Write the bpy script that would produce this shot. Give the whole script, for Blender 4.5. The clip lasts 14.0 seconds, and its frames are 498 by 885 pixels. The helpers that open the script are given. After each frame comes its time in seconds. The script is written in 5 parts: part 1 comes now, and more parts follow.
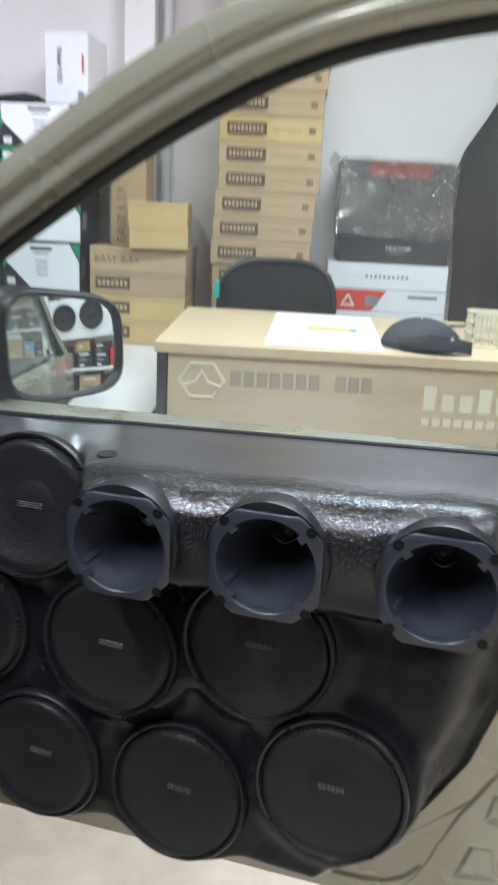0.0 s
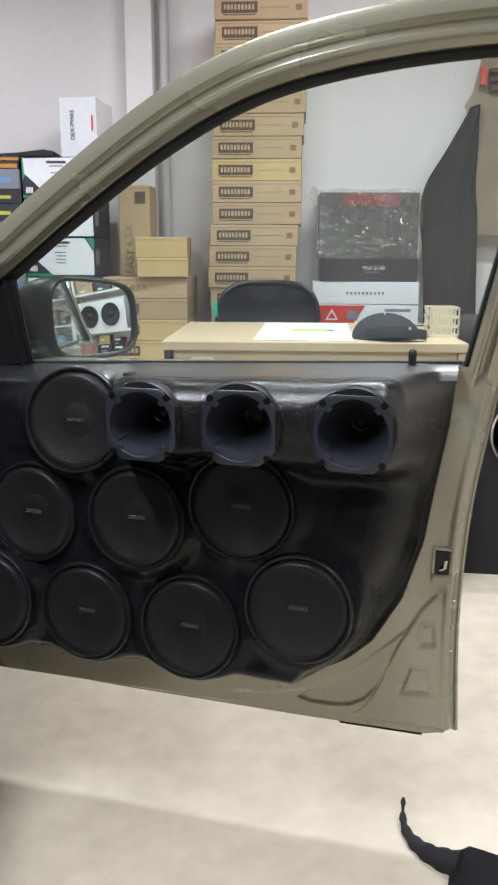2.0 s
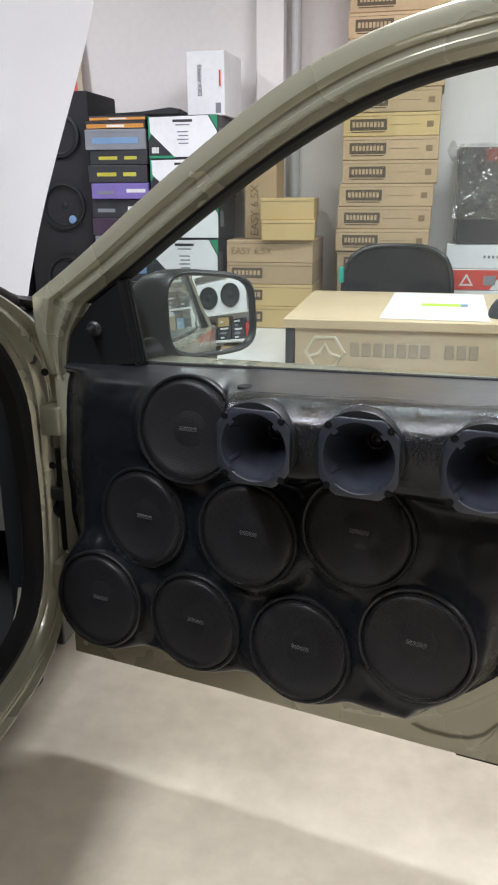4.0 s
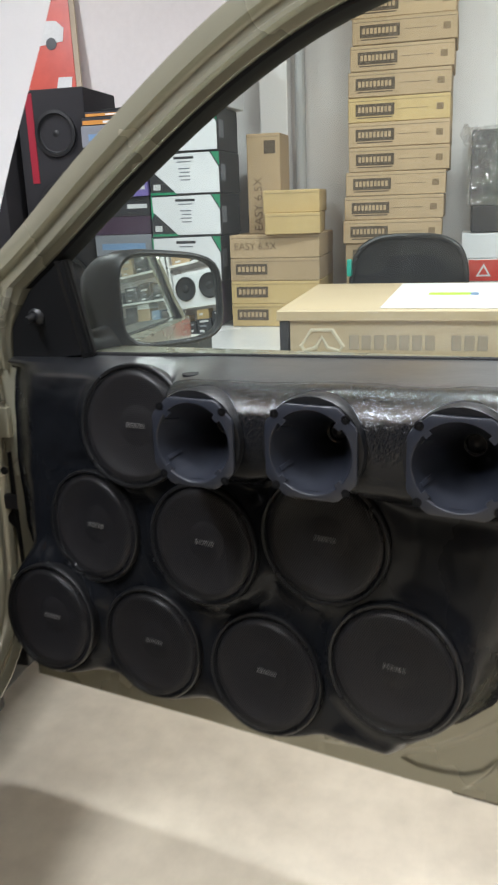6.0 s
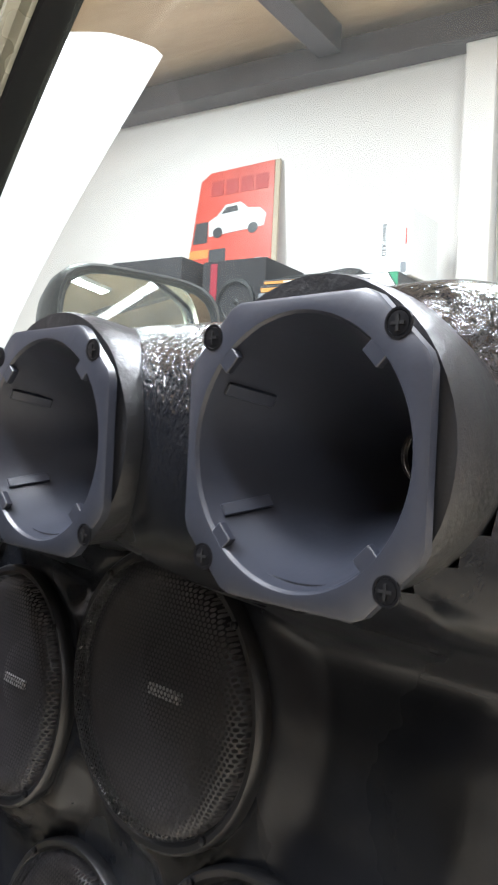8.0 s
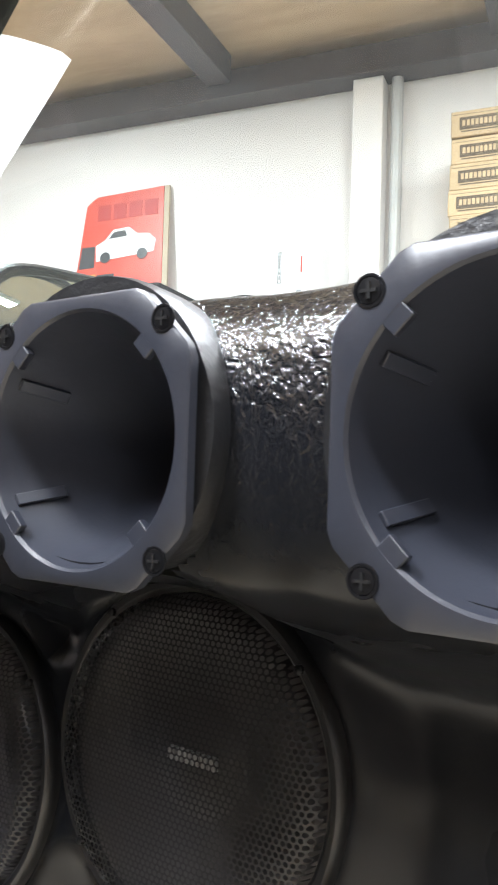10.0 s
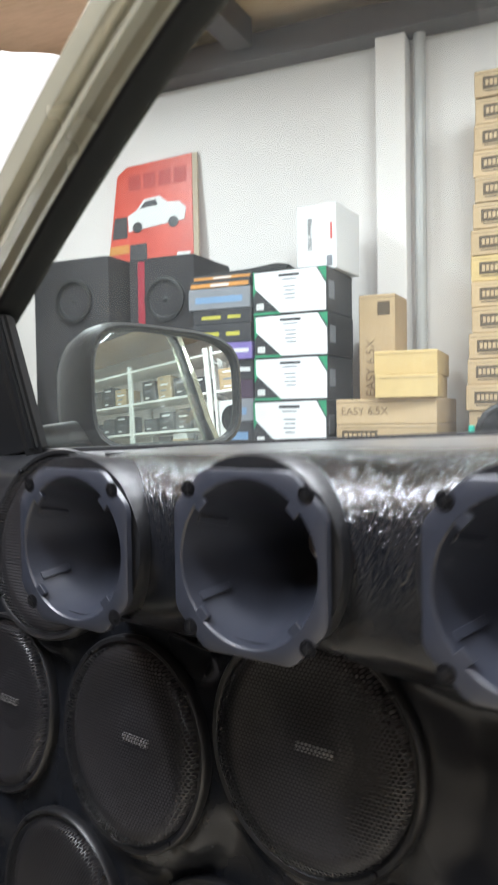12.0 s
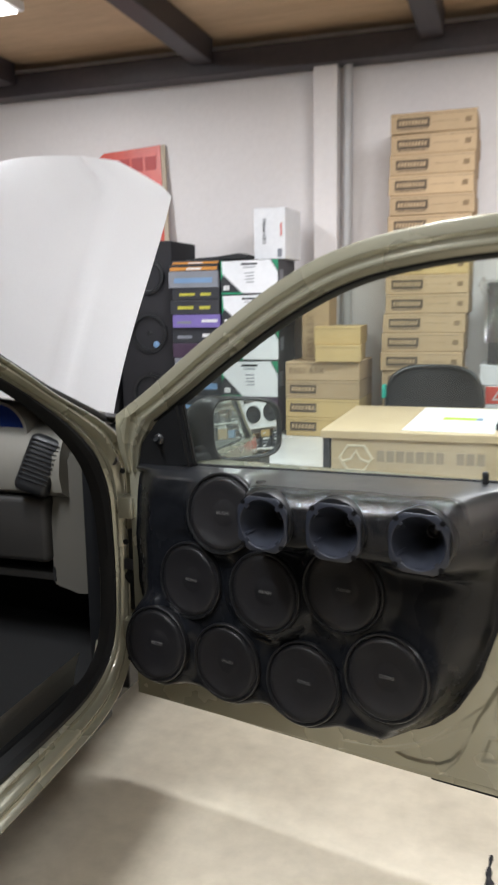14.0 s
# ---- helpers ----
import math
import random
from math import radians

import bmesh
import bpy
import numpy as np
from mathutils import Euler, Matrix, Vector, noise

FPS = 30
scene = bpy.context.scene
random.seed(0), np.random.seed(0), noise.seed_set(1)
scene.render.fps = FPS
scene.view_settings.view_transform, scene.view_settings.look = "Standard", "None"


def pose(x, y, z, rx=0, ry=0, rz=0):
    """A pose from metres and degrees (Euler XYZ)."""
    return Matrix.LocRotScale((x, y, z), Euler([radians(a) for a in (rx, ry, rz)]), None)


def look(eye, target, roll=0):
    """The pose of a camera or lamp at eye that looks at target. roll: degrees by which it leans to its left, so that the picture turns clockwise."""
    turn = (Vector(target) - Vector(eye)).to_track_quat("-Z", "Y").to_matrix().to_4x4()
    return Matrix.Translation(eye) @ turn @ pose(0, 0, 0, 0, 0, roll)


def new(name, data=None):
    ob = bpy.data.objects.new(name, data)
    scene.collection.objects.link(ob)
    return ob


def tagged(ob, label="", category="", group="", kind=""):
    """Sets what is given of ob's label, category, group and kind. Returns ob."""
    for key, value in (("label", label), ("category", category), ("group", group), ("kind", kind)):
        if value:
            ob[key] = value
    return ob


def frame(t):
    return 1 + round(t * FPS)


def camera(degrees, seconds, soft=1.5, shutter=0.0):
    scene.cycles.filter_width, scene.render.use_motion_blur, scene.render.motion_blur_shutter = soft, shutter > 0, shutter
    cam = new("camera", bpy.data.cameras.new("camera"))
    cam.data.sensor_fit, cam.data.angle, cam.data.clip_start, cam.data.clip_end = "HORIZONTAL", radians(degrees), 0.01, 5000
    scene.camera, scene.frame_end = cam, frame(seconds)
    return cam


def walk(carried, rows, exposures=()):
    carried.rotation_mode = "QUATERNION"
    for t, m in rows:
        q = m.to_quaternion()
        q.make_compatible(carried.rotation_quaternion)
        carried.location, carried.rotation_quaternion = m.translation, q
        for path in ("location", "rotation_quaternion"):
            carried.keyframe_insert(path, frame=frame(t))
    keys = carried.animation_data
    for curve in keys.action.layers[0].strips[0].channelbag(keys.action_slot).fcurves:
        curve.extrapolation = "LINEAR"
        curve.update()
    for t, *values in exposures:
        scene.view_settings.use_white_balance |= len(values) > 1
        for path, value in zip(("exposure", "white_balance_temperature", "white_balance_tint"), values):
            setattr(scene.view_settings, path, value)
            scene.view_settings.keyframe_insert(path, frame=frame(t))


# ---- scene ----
cam = camera(34.6, 14.0, soft=2.0, shutter=0.5)
PATH = [
    (0, (0.207, 0.652, 1.246), (0.141, 2.565, 0.666), 3.0),
    (0.5, (0.245, 0.296, 1.234), (0.159, 2.259, 0.859), 1.9),
    (1, (0.324, 0.133, 1.135), (0.246, 2.099, 0.775), 0.7),
    (1.5, (0.322, 0.104, 1.145), (0.219, 2.06, 0.741), -0.3),
    (2, (0.284, 0.196, 1.15), (0.183, 2.14, 0.687), 0.2),
    (2.5, (0.226, 0.32, 1.159), (0.143, 2.245, 0.624), 1.2),
    (3, (0.235, 0.366, 1.231), (0.023, 2.258, 0.618), 1.5),
    (3.2, (0.252, 0.37, 1.249), (-0.075, 2.246, 0.631), 1.3),
    (5.3, (0.301, 0.214, 1.24), (-0.157, 2.07, 0.655), -1.6),
    (5.5, (0.322, 0.321, 1.222), (-0.17, 2.166, 0.627), -1.9),
    (6, (0.367, 0.498, 1.178), (-0.119, 2.35, 0.6), -2.1),
    (6.5, (0.365, 0.769, 1.116), (-0.091, 2.66, 0.653), -1.2),
    (7, (0.43, 1.009, 0.93), (-0.106, 2.913, 0.635), -0.8),
    (7.5, (0.493, 1.048, 0.855), (-0.332, 2.867, 0.751), 1.6),
    (8, (0.525, 1.102, 0.888), (-0.533, 2.799, 0.886), 2.7),
    (8.5, (0.505, 1.147, 0.868), (-0.587, 2.823, 0.873), 2.8),
    (9, (0.482, 1.137, 0.87), (-0.467, 2.896, 0.918), 2.9),
    (9.2, (0.457, 1.142, 0.869), (-0.381, 2.956, 0.951), 2.8),
    (11.5, (0.374, 1.046, 0.887), (-0.377, 2.898, 0.968), 1.3),
    (12, (0.416, 0.956, 0.977), (-0.424, 2.77, 0.91), -0.9),
    (12.5, (0.581, 0.706, 1.218), (-0.327, 2.452, 0.86), -0.2),
    (13, (0.512, 0.43, 1.306), (-0.243, 2.232, 0.881), -0.3),
    (13.5, (0.532, 0.178, 1.299), (-0.2, 1.992, 0.88), -0.9),
    (14, (0.53, -0.127, 1.343), (-0.082, 1.746, 1.0), -0.9),
]
EXPOSURES = [(0, 0.02, 6150, 9), (0.5, -0.12, 6400, 9), (3.2, -0.18, 6500, 9), (5.3, -0.1, 6700, 7), (6.0, -0.06, 6700, 7), (6.5, 0.2, 6600, 8), (7.3, 0.98, 6500, 9), (9.2, 1.25, 6600, 8), (11.6, 1.1, 6650, 8), (12.4, 0.25, 6500, 10), (13.2, 0.0, 6650, 8), (14, -0.08, 6750, 7)]
walk(cam, [(t, look(eye, target, roll)) for t, eye, target, roll in PATH], exposures=EXPOSURES)

# ---- world and lamps ----
world = bpy.data.worlds.new("world")
scene.world = world
world.use_nodes = True
world.node_tree.nodes["Background"].inputs["Color"].default_value = (0.5, 0.52, 0.56, 1)
world.node_tree.nodes["Background"].inputs["Strength"].default_value = 0.05

LAMPS = [(0.85, 0.75, 2.74, 22, 90), (1.55, -0.95, 2.74, 18, 90), (0.725, 2.72, 2.74, 64, 90), (-1.85, 2.9, 2.74, 43, 0), (-0.66, 0.45, 2.74, 80, 0), (2.05, 1.5, 2.74, 30, 0)]


def area_lamp(x, y, z, watts, turn, sx=0.14, sy=1.15):
    d = bpy.data.lights.new("tube_light", "AREA")
    d.shape, d.size, d.size_y, d.energy = "RECTANGLE", sx, sy, watts
    d.color = (0.89, 0.938, 1.04)
    ob = new("tube_light", d)
    ob.matrix_world = pose(x, y, z, 0, 0, turn)
    return ob


# ---- materials ----
def nodes_of(name):
    m = bpy.data.materials.new(name)
    m.use_nodes = True
    t = m.node_tree
    return m, t, t.nodes["Principled BSDF"]


def add(t, kind, **values):
    n = t.nodes.new(kind)
    for k, v in values.items():
        n.inputs[k].default_value = v
    return n


def ramp(t, fac, stops):
    r = t.nodes.new("ShaderNodeValToRGB")
    while len(r.color_ramp.elements) < len(stops):
        r.color_ramp.elements.new(0.5)
    for e, (p, c) in zip(r.color_ramp.elements, stops):
        e.position, e.color = p, (*c, 1)
    t.links.new(fac, r.inputs["Fac"])
    return r.outputs["Color"]


def surface(name, colour, dark=None, rough=0.5, metal=0.0, grain=40.0, blotch=2.5, bump=0.1, bump_scale=None, stretch=(1, 1, 1), coat=0.0, rough_var=0.1, spec=0.5, vary=0.0, distance=0.002):
    """Colour that varies at two scales, with a fine relief."""
    m, t, b = nodes_of(name)
    dark = dark or tuple(c * 0.8 for c in colour)
    co = t.nodes.new("ShaderNodeTexCoord")
    mp = t.nodes.new("ShaderNodeMapping")
    mp.inputs["Scale"].default_value = stretch
    t.links.new(co.outputs["Object"], mp.inputs["Vector"])
    n1 = add(t, "ShaderNodeTexNoise", Scale=grain, Detail=6.0, Roughness=0.6)
    n2 = add(t, "ShaderNodeTexNoise", Scale=blotch, Detail=4.0, Roughness=0.55)
    for n in (n1, n2):
        t.links.new(mp.outputs["Vector"], n.inputs["Vector"])
    mixf = add(t, "ShaderNodeMath")
    mixf.operation = "ADD"
    h1, h2 = add(t, "ShaderNodeMath"), add(t, "ShaderNodeMath")
    h1.operation = h2.operation = "MULTIPLY"
    h1.inputs[1].default_value, h2.inputs[1].default_value = 0.4, 0.6
    t.links.new(n1.outputs["Fac"], h1.inputs[0])
    t.links.new(n2.outputs["Fac"], h2.inputs[0])
    t.links.new(h1.outputs[0], mixf.inputs[0])
    t.links.new(h2.outputs[0], mixf.inputs[1])
    out = ramp(t, mixf.outputs[0], [(0.36, dark), (0.6, colour)])
    if vary:
        info = t.nodes.new("ShaderNodeObjectInfo")
        hsv = t.nodes.new("ShaderNodeHueSaturation")
        mr = add(t, "ShaderNodeMapRange")
        mr.inputs["To Min"].default_value, mr.inputs["To Max"].default_value = 1 - vary, 1 + vary
        t.links.new(info.outputs["Random"], mr.inputs["Value"])
        t.links.new(mr.outputs["Result"], hsv.inputs["Value"])
        t.links.new(out, hsv.inputs["Color"])
        out = hsv.outputs["Color"]
    t.links.new(out, b.inputs["Base Color"])
    rr = add(t, "ShaderNodeMapRange")
    rr.inputs["To Min"].default_value, rr.inputs["To Max"].default_value = max(0.02, rough - rough_var), min(1, rough + rough_var)
    t.links.new(n2.outputs["Fac"], rr.inputs["Value"])
    t.links.new(rr.outputs["Result"], b.inputs["Roughness"])
    b.inputs["Metallic"].default_value = metal
    b.inputs["Coat Weight"].default_value = coat
    b.inputs["Coat Roughness"].default_value = 0.06
    b.inputs["Specular IOR Level"].default_value = spec
    if bump:
        n3 = n1
        if bump_scale:
            n3 = add(t, "ShaderNodeTexNoise", Scale=bump_scale, Detail=3.0, Roughness=0.5)
            t.links.new(co.outputs["Object"], n3.inputs["Vector"])
        bp = add(t, "ShaderNodeBump", Strength=bump, Distance=distance)
        t.links.new(n3.outputs["Fac"], bp.inputs["Height"])
        t.links.new(bp.outputs["Normal"], b.inputs["Normal"])
    return m


def plain(name, colour, rough=0.5, metal=0.0):
    return surface(name, colour, tuple(c * 0.88 for c in colour), rough, metal, grain=90, blotch=6, bump=0.04)


def glowing(name, colour, strength):
    m, t, b = nodes_of(name)
    b.inputs["Emission Color"].default_value = (*colour, 1)
    b.inputs["Emission Strength"].default_value = strength
    return m


def clear_glass(name, tint, gloss=0.9):
    m, t, b = nodes_of(name)
    t.nodes.remove(b)
    tr, gl, mx = add(t, "ShaderNodeBsdfTransparent"), add(t, "ShaderNodeBsdfGlossy"), t.nodes.new("ShaderNodeMixShader")
    tr.inputs["Color"].default_value = (*tint, 1)
    gl.inputs["Roughness"].default_value = 0.02
    fr = add(t, "ShaderNodeLayerWeight", Blend=0.5)
    pw, sm, ad = (t.nodes.new("ShaderNodeMath") for _ in range(3))
    pw.operation, sm.operation, ad.operation = "POWER", "MULTIPLY", "ADD"
    pw.inputs[1].default_value, sm.inputs[1].default_value, ad.inputs[1].default_value = 5.0, gloss, 0.05
    t.links.new(fr.outputs["Facing"], pw.inputs[0])
    t.links.new(pw.outputs[0], sm.inputs[0])
    t.links.new(sm.outputs[0], ad.inputs[0])
    t.links.new(ad.outputs[0], mx.inputs[0])
    t.links.new(tr.outputs[0], mx.inputs[1])
    t.links.new(gl.outputs[0], mx.inputs[2])
    dust, both = add(t, "ShaderNodeBsdfDiffuse"), t.nodes.new("ShaderNodeMixShader")
    dust.inputs["Color"].default_value = (0.75, 0.78, 0.76, 1)
    co = t.nodes.new("ShaderNodeTexCoord")
    nz = add(t, "ShaderNodeTexNoise", Scale=6.0, Detail=7.0, Roughness=0.7)
    mr = add(t, "ShaderNodeMapRange")
    mr.inputs["From Min"].default_value, mr.inputs["From Max"].default_value = 0.35, 0.75
    mr.inputs["To Min"].default_value, mr.inputs["To Max"].default_value = 0.04, 0.10
    t.links.new(co.outputs["Object"], nz.inputs["Vector"])
    t.links.new(nz.outputs["Fac"], mr.inputs["Value"])
    t.links.new(mr.outputs["Result"], both.inputs[0])
    t.links.new(mx.outputs[0], both.inputs[1])
    t.links.new(dust.outputs[0], both.inputs[2])
    t.links.new(both.outputs[0], t.nodes["Material Output"].inputs["Surface"])
    return m


def perforated(name, pitch, hole):
    """Black sheet metal with round holes set in a honeycomb, in the thing's own x and z."""
    m, t, b = nodes_of(name)
    b.inputs["Base Color"].default_value = (0.006, 0.0062, 0.0075, 1)
    b.inputs["Roughness"].default_value = 0.38
    b.inputs["Specular IOR Level"].default_value = 0.36
    co = t.nodes.new("ShaderNodeTexCoord")
    sep = t.nodes.new("ShaderNodeSeparateXYZ")
    t.links.new(co.outputs["Object"], sep.inputs[0])

    def op(kind, a, c=None):
        n = t.nodes.new("ShaderNodeMath")
        n.operation = kind
        for i, v in enumerate((a, c)):
            if v is None:
                continue
            if isinstance(v, (int, float)):
                n.inputs[i].default_value = v
            else:
                t.links.new(v, n.inputs[i])
        return n.outputs[0]

    def lattice(shift):
        px, pz = pitch, pitch * 1.7320508
        a = op("ADD", op("DIVIDE", sep.outputs[0], px), shift + 100)
        c = op("ADD", op("DIVIDE", sep.outputs[2], pz), shift + 100)
        fa = op("MULTIPLY", op("SUBTRACT", op("FRACT", a), 0.5), px)
        fc = op("MULTIPLY", op("SUBTRACT", op("FRACT", c), 0.5), pz)
        return op("SQRT", op("ADD", op("MULTIPLY", fa, fa), op("MULTIPLY", fc, fc)))

    d = op("MINIMUM", lattice(0.0), lattice(0.5))
    inside = op("LESS_THAN", d, hole)
    tr = add(t, "ShaderNodeBsdfTransparent")
    mx = t.nodes.new("ShaderNodeMixShader")
    t.links.new(inside, mx.inputs[0])
    t.links.new(b.outputs[0], mx.inputs[1])
    t.links.new(tr.outputs[0], mx.inputs[2])
    t.links.new(mx.outputs[0], t.nodes["Material Output"].inputs["Surface"])
    return m


M_PAINT = surface("beige_metallic_paint", (0.36, 0.345, 0.262), (0.325, 0.31, 0.235), rough=0.27, metal=0.38, grain=900, blotch=3, bump=0.02, coat=0.6)


def coating(name):
    """Black gel coat: wrinkled and wet-looking along the top ridge, smooth on the shelf, duller on the face."""
    m, t, b = nodes_of(name)
    co = t.nodes.new("ShaderNodeTexCoord")
    sep = t.nodes.new("ShaderNodeSeparateXYZ")
    t.links.new(co.outputs["Object"], sep.inputs[0])

    def ranged(value, f0, f1, t0=0.0, t1=1.0):
        n = add(t, "ShaderNodeMapRange")
        n.interpolation_type = "SMOOTHSTEP"
        for k, v in (("From Min", f0), ("From Max", f1), ("To Min", t0), ("To Max", t1)):
            n.inputs[k].default_value = v
        t.links.new(value, n.inputs["Value"])
        return n.outputs["Result"]

    def sums(kind, p, q):
        n = t.nodes.new("ShaderNodeMath")
        n.operation = kind
        for i, v in enumerate((p, q)):
            if isinstance(v, float):
                n.inputs[i].default_value = v
            else:
                t.links.new(v, n.inputs[i])
        return n.outputs[0]

    up = ranged(sep.outputs[2], 0.83, 0.92)
    out = ranged(sep.outputs[1], -0.09, -0.15)
    ridge = sums("MULTIPLY", up, out)
    blot = add(t, "ShaderNodeTexNoise", Scale=7.0, Detail=4.0, Roughness=0.6)
    warp = t.nodes.new("ShaderNodeMapping")
    warp.inputs["Scale"].default_value = (1.0, 0.55, 0.75)
    wrinkle = add(t, "ShaderNodeTexNoise", Scale=250.0, Detail=2.5, Roughness=0.55, Distortion=0.9)
    soft = add(t, "ShaderNodeTexNoise", Scale=48.0, Detail=2.0, Roughness=0.5)
    t.links.new(co.outputs["Object"], warp.inputs["Vector"])
    t.links.new(warp.outputs["Vector"], wrinkle.inputs["Vector"])
    for n in (blot, soft):
        t.links.new(co.outputs["Object"], n.inputs["Vector"])
    t.links.new(ramp(t, blot.outputs["Fac"], [(0.35, (0.0056, 0.0062, 0.0080)), (0.65, (0.0078, 0.0086, 0.0108))]), b.inputs["Base Color"])
    shelf = ranged(sep.outputs[1], -0.15, -0.11, 0.0, 0.18)
    rough = sums("ADD", sums("ADD", ranged(up, 0.0, 1.0, 0.22, 0.15), sums("MULTIPLY", shelf, up)), ranged(blot.outputs["Fac"], 0.25, 0.75, -0.03, 0.10))
    t.links.new(rough, b.inputs["Roughness"])
    t.links.new(ranged(up, 0.0, 1.0, 0.20, 0.9), b.inputs["Specular IOR Level"])
    t.links.new(sums("MULTIPLY", ranged(sep.outputs[2], 0.90, 0.93), ranged(sep.outputs[1], -0.155, -0.115)), b.inputs["Coat Weight"])
    b.inputs["Coat Roughness"].default_value = 0.32
    b.inputs["Coat IOR"].default_value = 1.75
    amount = sums("ADD", sums("MULTIPLY", ridge, 0.60), 0.05)
    first = add(t, "ShaderNodeBump", Strength=0.10, Distance=0.003)
    t.links.new(soft.outputs["Fac"], first.inputs["Height"])
    bp = add(t, "ShaderNodeBump", Distance=0.0026)
    t.links.new(amount, bp.inputs["Strength"])
    t.links.new(wrinkle.outputs["Fac"], bp.inputs["Height"])
    t.links.new(first.outputs["Normal"], bp.inputs["Normal"])
    t.links.new(bp.outputs["Normal"], b.inputs["Normal"])
    t.links.new(first.outputs["Normal"], b.inputs["Coat Normal"])
    return m


M_COAT = coating("black_textured_coating")
M_POD = surface("black_satin_coating", (0.008, 0.0084, 0.010), (0.006, 0.0064, 0.008), rough=0.40, grain=170, blotch=9, bump=0.45, distance=0.0015)
M_HORN = surface("grey_horn_plastic", (0.024, 0.0268, 0.037), (0.0205, 0.023, 0.032), rough=0.36, grain=300, blotch=8, bump=0.05)
M_RING = plain("black_steel_ring", (0.008, 0.008, 0.009), 0.4)
M_GRILLE = perforated("perforated_black_steel", 0.0035, 0.00133)
M_CONE = plain("dark_speaker_cone", (0.032, 0.029, 0.031), 0.5)
M_EMBLEM = plain("grey_emblem", (0.24, 0.235, 0.23), 0.35, 0.1)
M_RUBBER = surface("black_rubber", (0.008, 0.008, 0.0085), spec=0.25, rough=0.62, grain=200, bump=0.1)
M_BLACK = surface("black_plastic", (0.010, 0.0105, 0.012), rough=0.45, grain=400, bump=0.12)
M_CHROME = plain("bright_metal", (0.75, 0.74, 0.72), 0.18, 1.0)
M_DRIVER = plain("dark_driver_dome", (0.018, 0.018, 0.022), 0.16)
M_STEEL = plain("screw_steel", (0.12, 0.12, 0.13), 0.35, 0.9)
M_SCREW = surface("dark_screw", (0.005, 0.005, 0.006), rough=0.4, grain=90, blotch=6, bump=0.04, spec=0.18)
M_GLASS = clear_glass("greenish_window_glass", (0.80, 0.885, 0.835), 0.5)
M_SILVER, _tree, _b = nodes_of("mirror_silver")
_b.inputs["Base Color"].default_value, _b.inputs["Metallic"].default_value, _b.inputs["Roughness"].default_value = (0.86, 0.89, 0.88, 1), 1.0, 0.0
M_WALL = surface("white_wall_paint", (0.81, 0.765, 0.755), (0.755, 0.71, 0.70), rough=0.75, grain=30, blotch=0.9, bump=0.012, distance=0.002)
M_FLOOR = surface("pale_concrete_floor", (0.66, 0.585, 0.465), (0.50, 0.44, 0.345), rough=0.5, grain=14, blotch=1.6, bump=0.12, rough_var=0.15, distance=0.003)
M_PLY = surface("plywood_ceiling_boards", (0.58, 0.41, 0.26), (0.44, 0.30, 0.18), rough=0.6, grain=10, blotch=1.2, stretch=(1, 7, 1), bump=0.1)
M_BEAM = surface("dark_painted_steel", (0.05, 0.04, 0.045), (0.03, 0.027, 0.03), rough=0.5, grain=30, bump=0.1)
M_CARD = surface("brown_cardboard", (0.45, 0.318, 0.188), (0.385, 0.268, 0.154), rough=0.8, grain=60, blotch=4, bump=0.08, vary=0.10)
M_CARD_Y = surface("yellow_cardboard", (0.54, 0.385, 0.175), (0.465, 0.325, 0.145), rough=0.75, grain=60, blotch=4, bump=0.08, vary=0.04)
M_INK = plain("dark_brown_ink", (0.10, 0.07, 0.045), 0.8)
M_WHITE = surface("white_box_card", (0.78, 0.78, 0.80), (0.70, 0.70, 0.72), rough=0.45, grain=40, blotch=4, bump=0.03)
M_TABLE = surface("white_laminate", (0.78, 0.775, 0.77), (0.70, 0.695, 0.69), rough=0.25, grain=30, blotch=2, bump=0.02)
M_DARK = surface("dark_box_card", (0.035, 0.036, 0.042), (0.024, 0.025, 0.03), rough=0.42, grain=40, blotch=5, bump=0.04, vary=0.15)
M_GREEN = plain("green_print", (0.02, 0.26, 0.13), 0.5)
M_STAMP = plain("faded_brown_ink", (0.22, 0.145, 0.08), 0.8)
M_PURPLE = plain("violet_print", (0.20, 0.15, 0.42), 0.45)
M_PLUM = plain("plum_box_card", (0.06, 0.035, 0.065), 0.45)
M_ORANGE = plain("orange_print", (0.58, 0.25, 0.05), 0.5)
M_YELLOW = plain("yellow_print", (0.50, 0.46, 0.06), 0.5)
M_BLUE = plain("blue_print", (0.17, 0.29, 0.47), 0.5)
M_GREY = plain("grey_print", (0.22, 0.23, 0.26), 0.5)
M_PALE = plain("pale_print", (0.70, 0.70, 0.70), 0.5)
M_RED = plain("red_print", (0.62, 0.05, 0.035), 0.45)
M_DESK = surface("pale_plywood_desk", (0.65, 0.505, 0.33), (0.56, 0.425, 0.265), rough=0.4, grain=18, blotch=2.0, stretch=(1.5, 9, 9), bump=0.05)
M_DESK_F = surface("pale_desk_front", (0.60, 0.475, 0.32), (0.53, 0.41, 0.27), rough=0.45, grain=16, blotch=2.0, stretch=(1.5, 9, 9), bump=0.05)
M_LOGO = plain("cream_lettering", (0.80, 0.72, 0.56), 0.5)
M_LOGO_D = plain("grey_brown_lettering", (0.40, 0.33, 0.24), 0.5)
M_HOOD = surface("white_car_paint", (0.77, 0.755, 0.755), (0.73, 0.715, 0.715), rough=0.42, grain=300, blotch=1.5, bump=0.01, coat=0.0)
M_DASH = surface("beige_dash_plastic", (0.20, 0.19, 0.165), (0.17, 0.16, 0.14), rough=0.55, grain=500, bump=0.15)
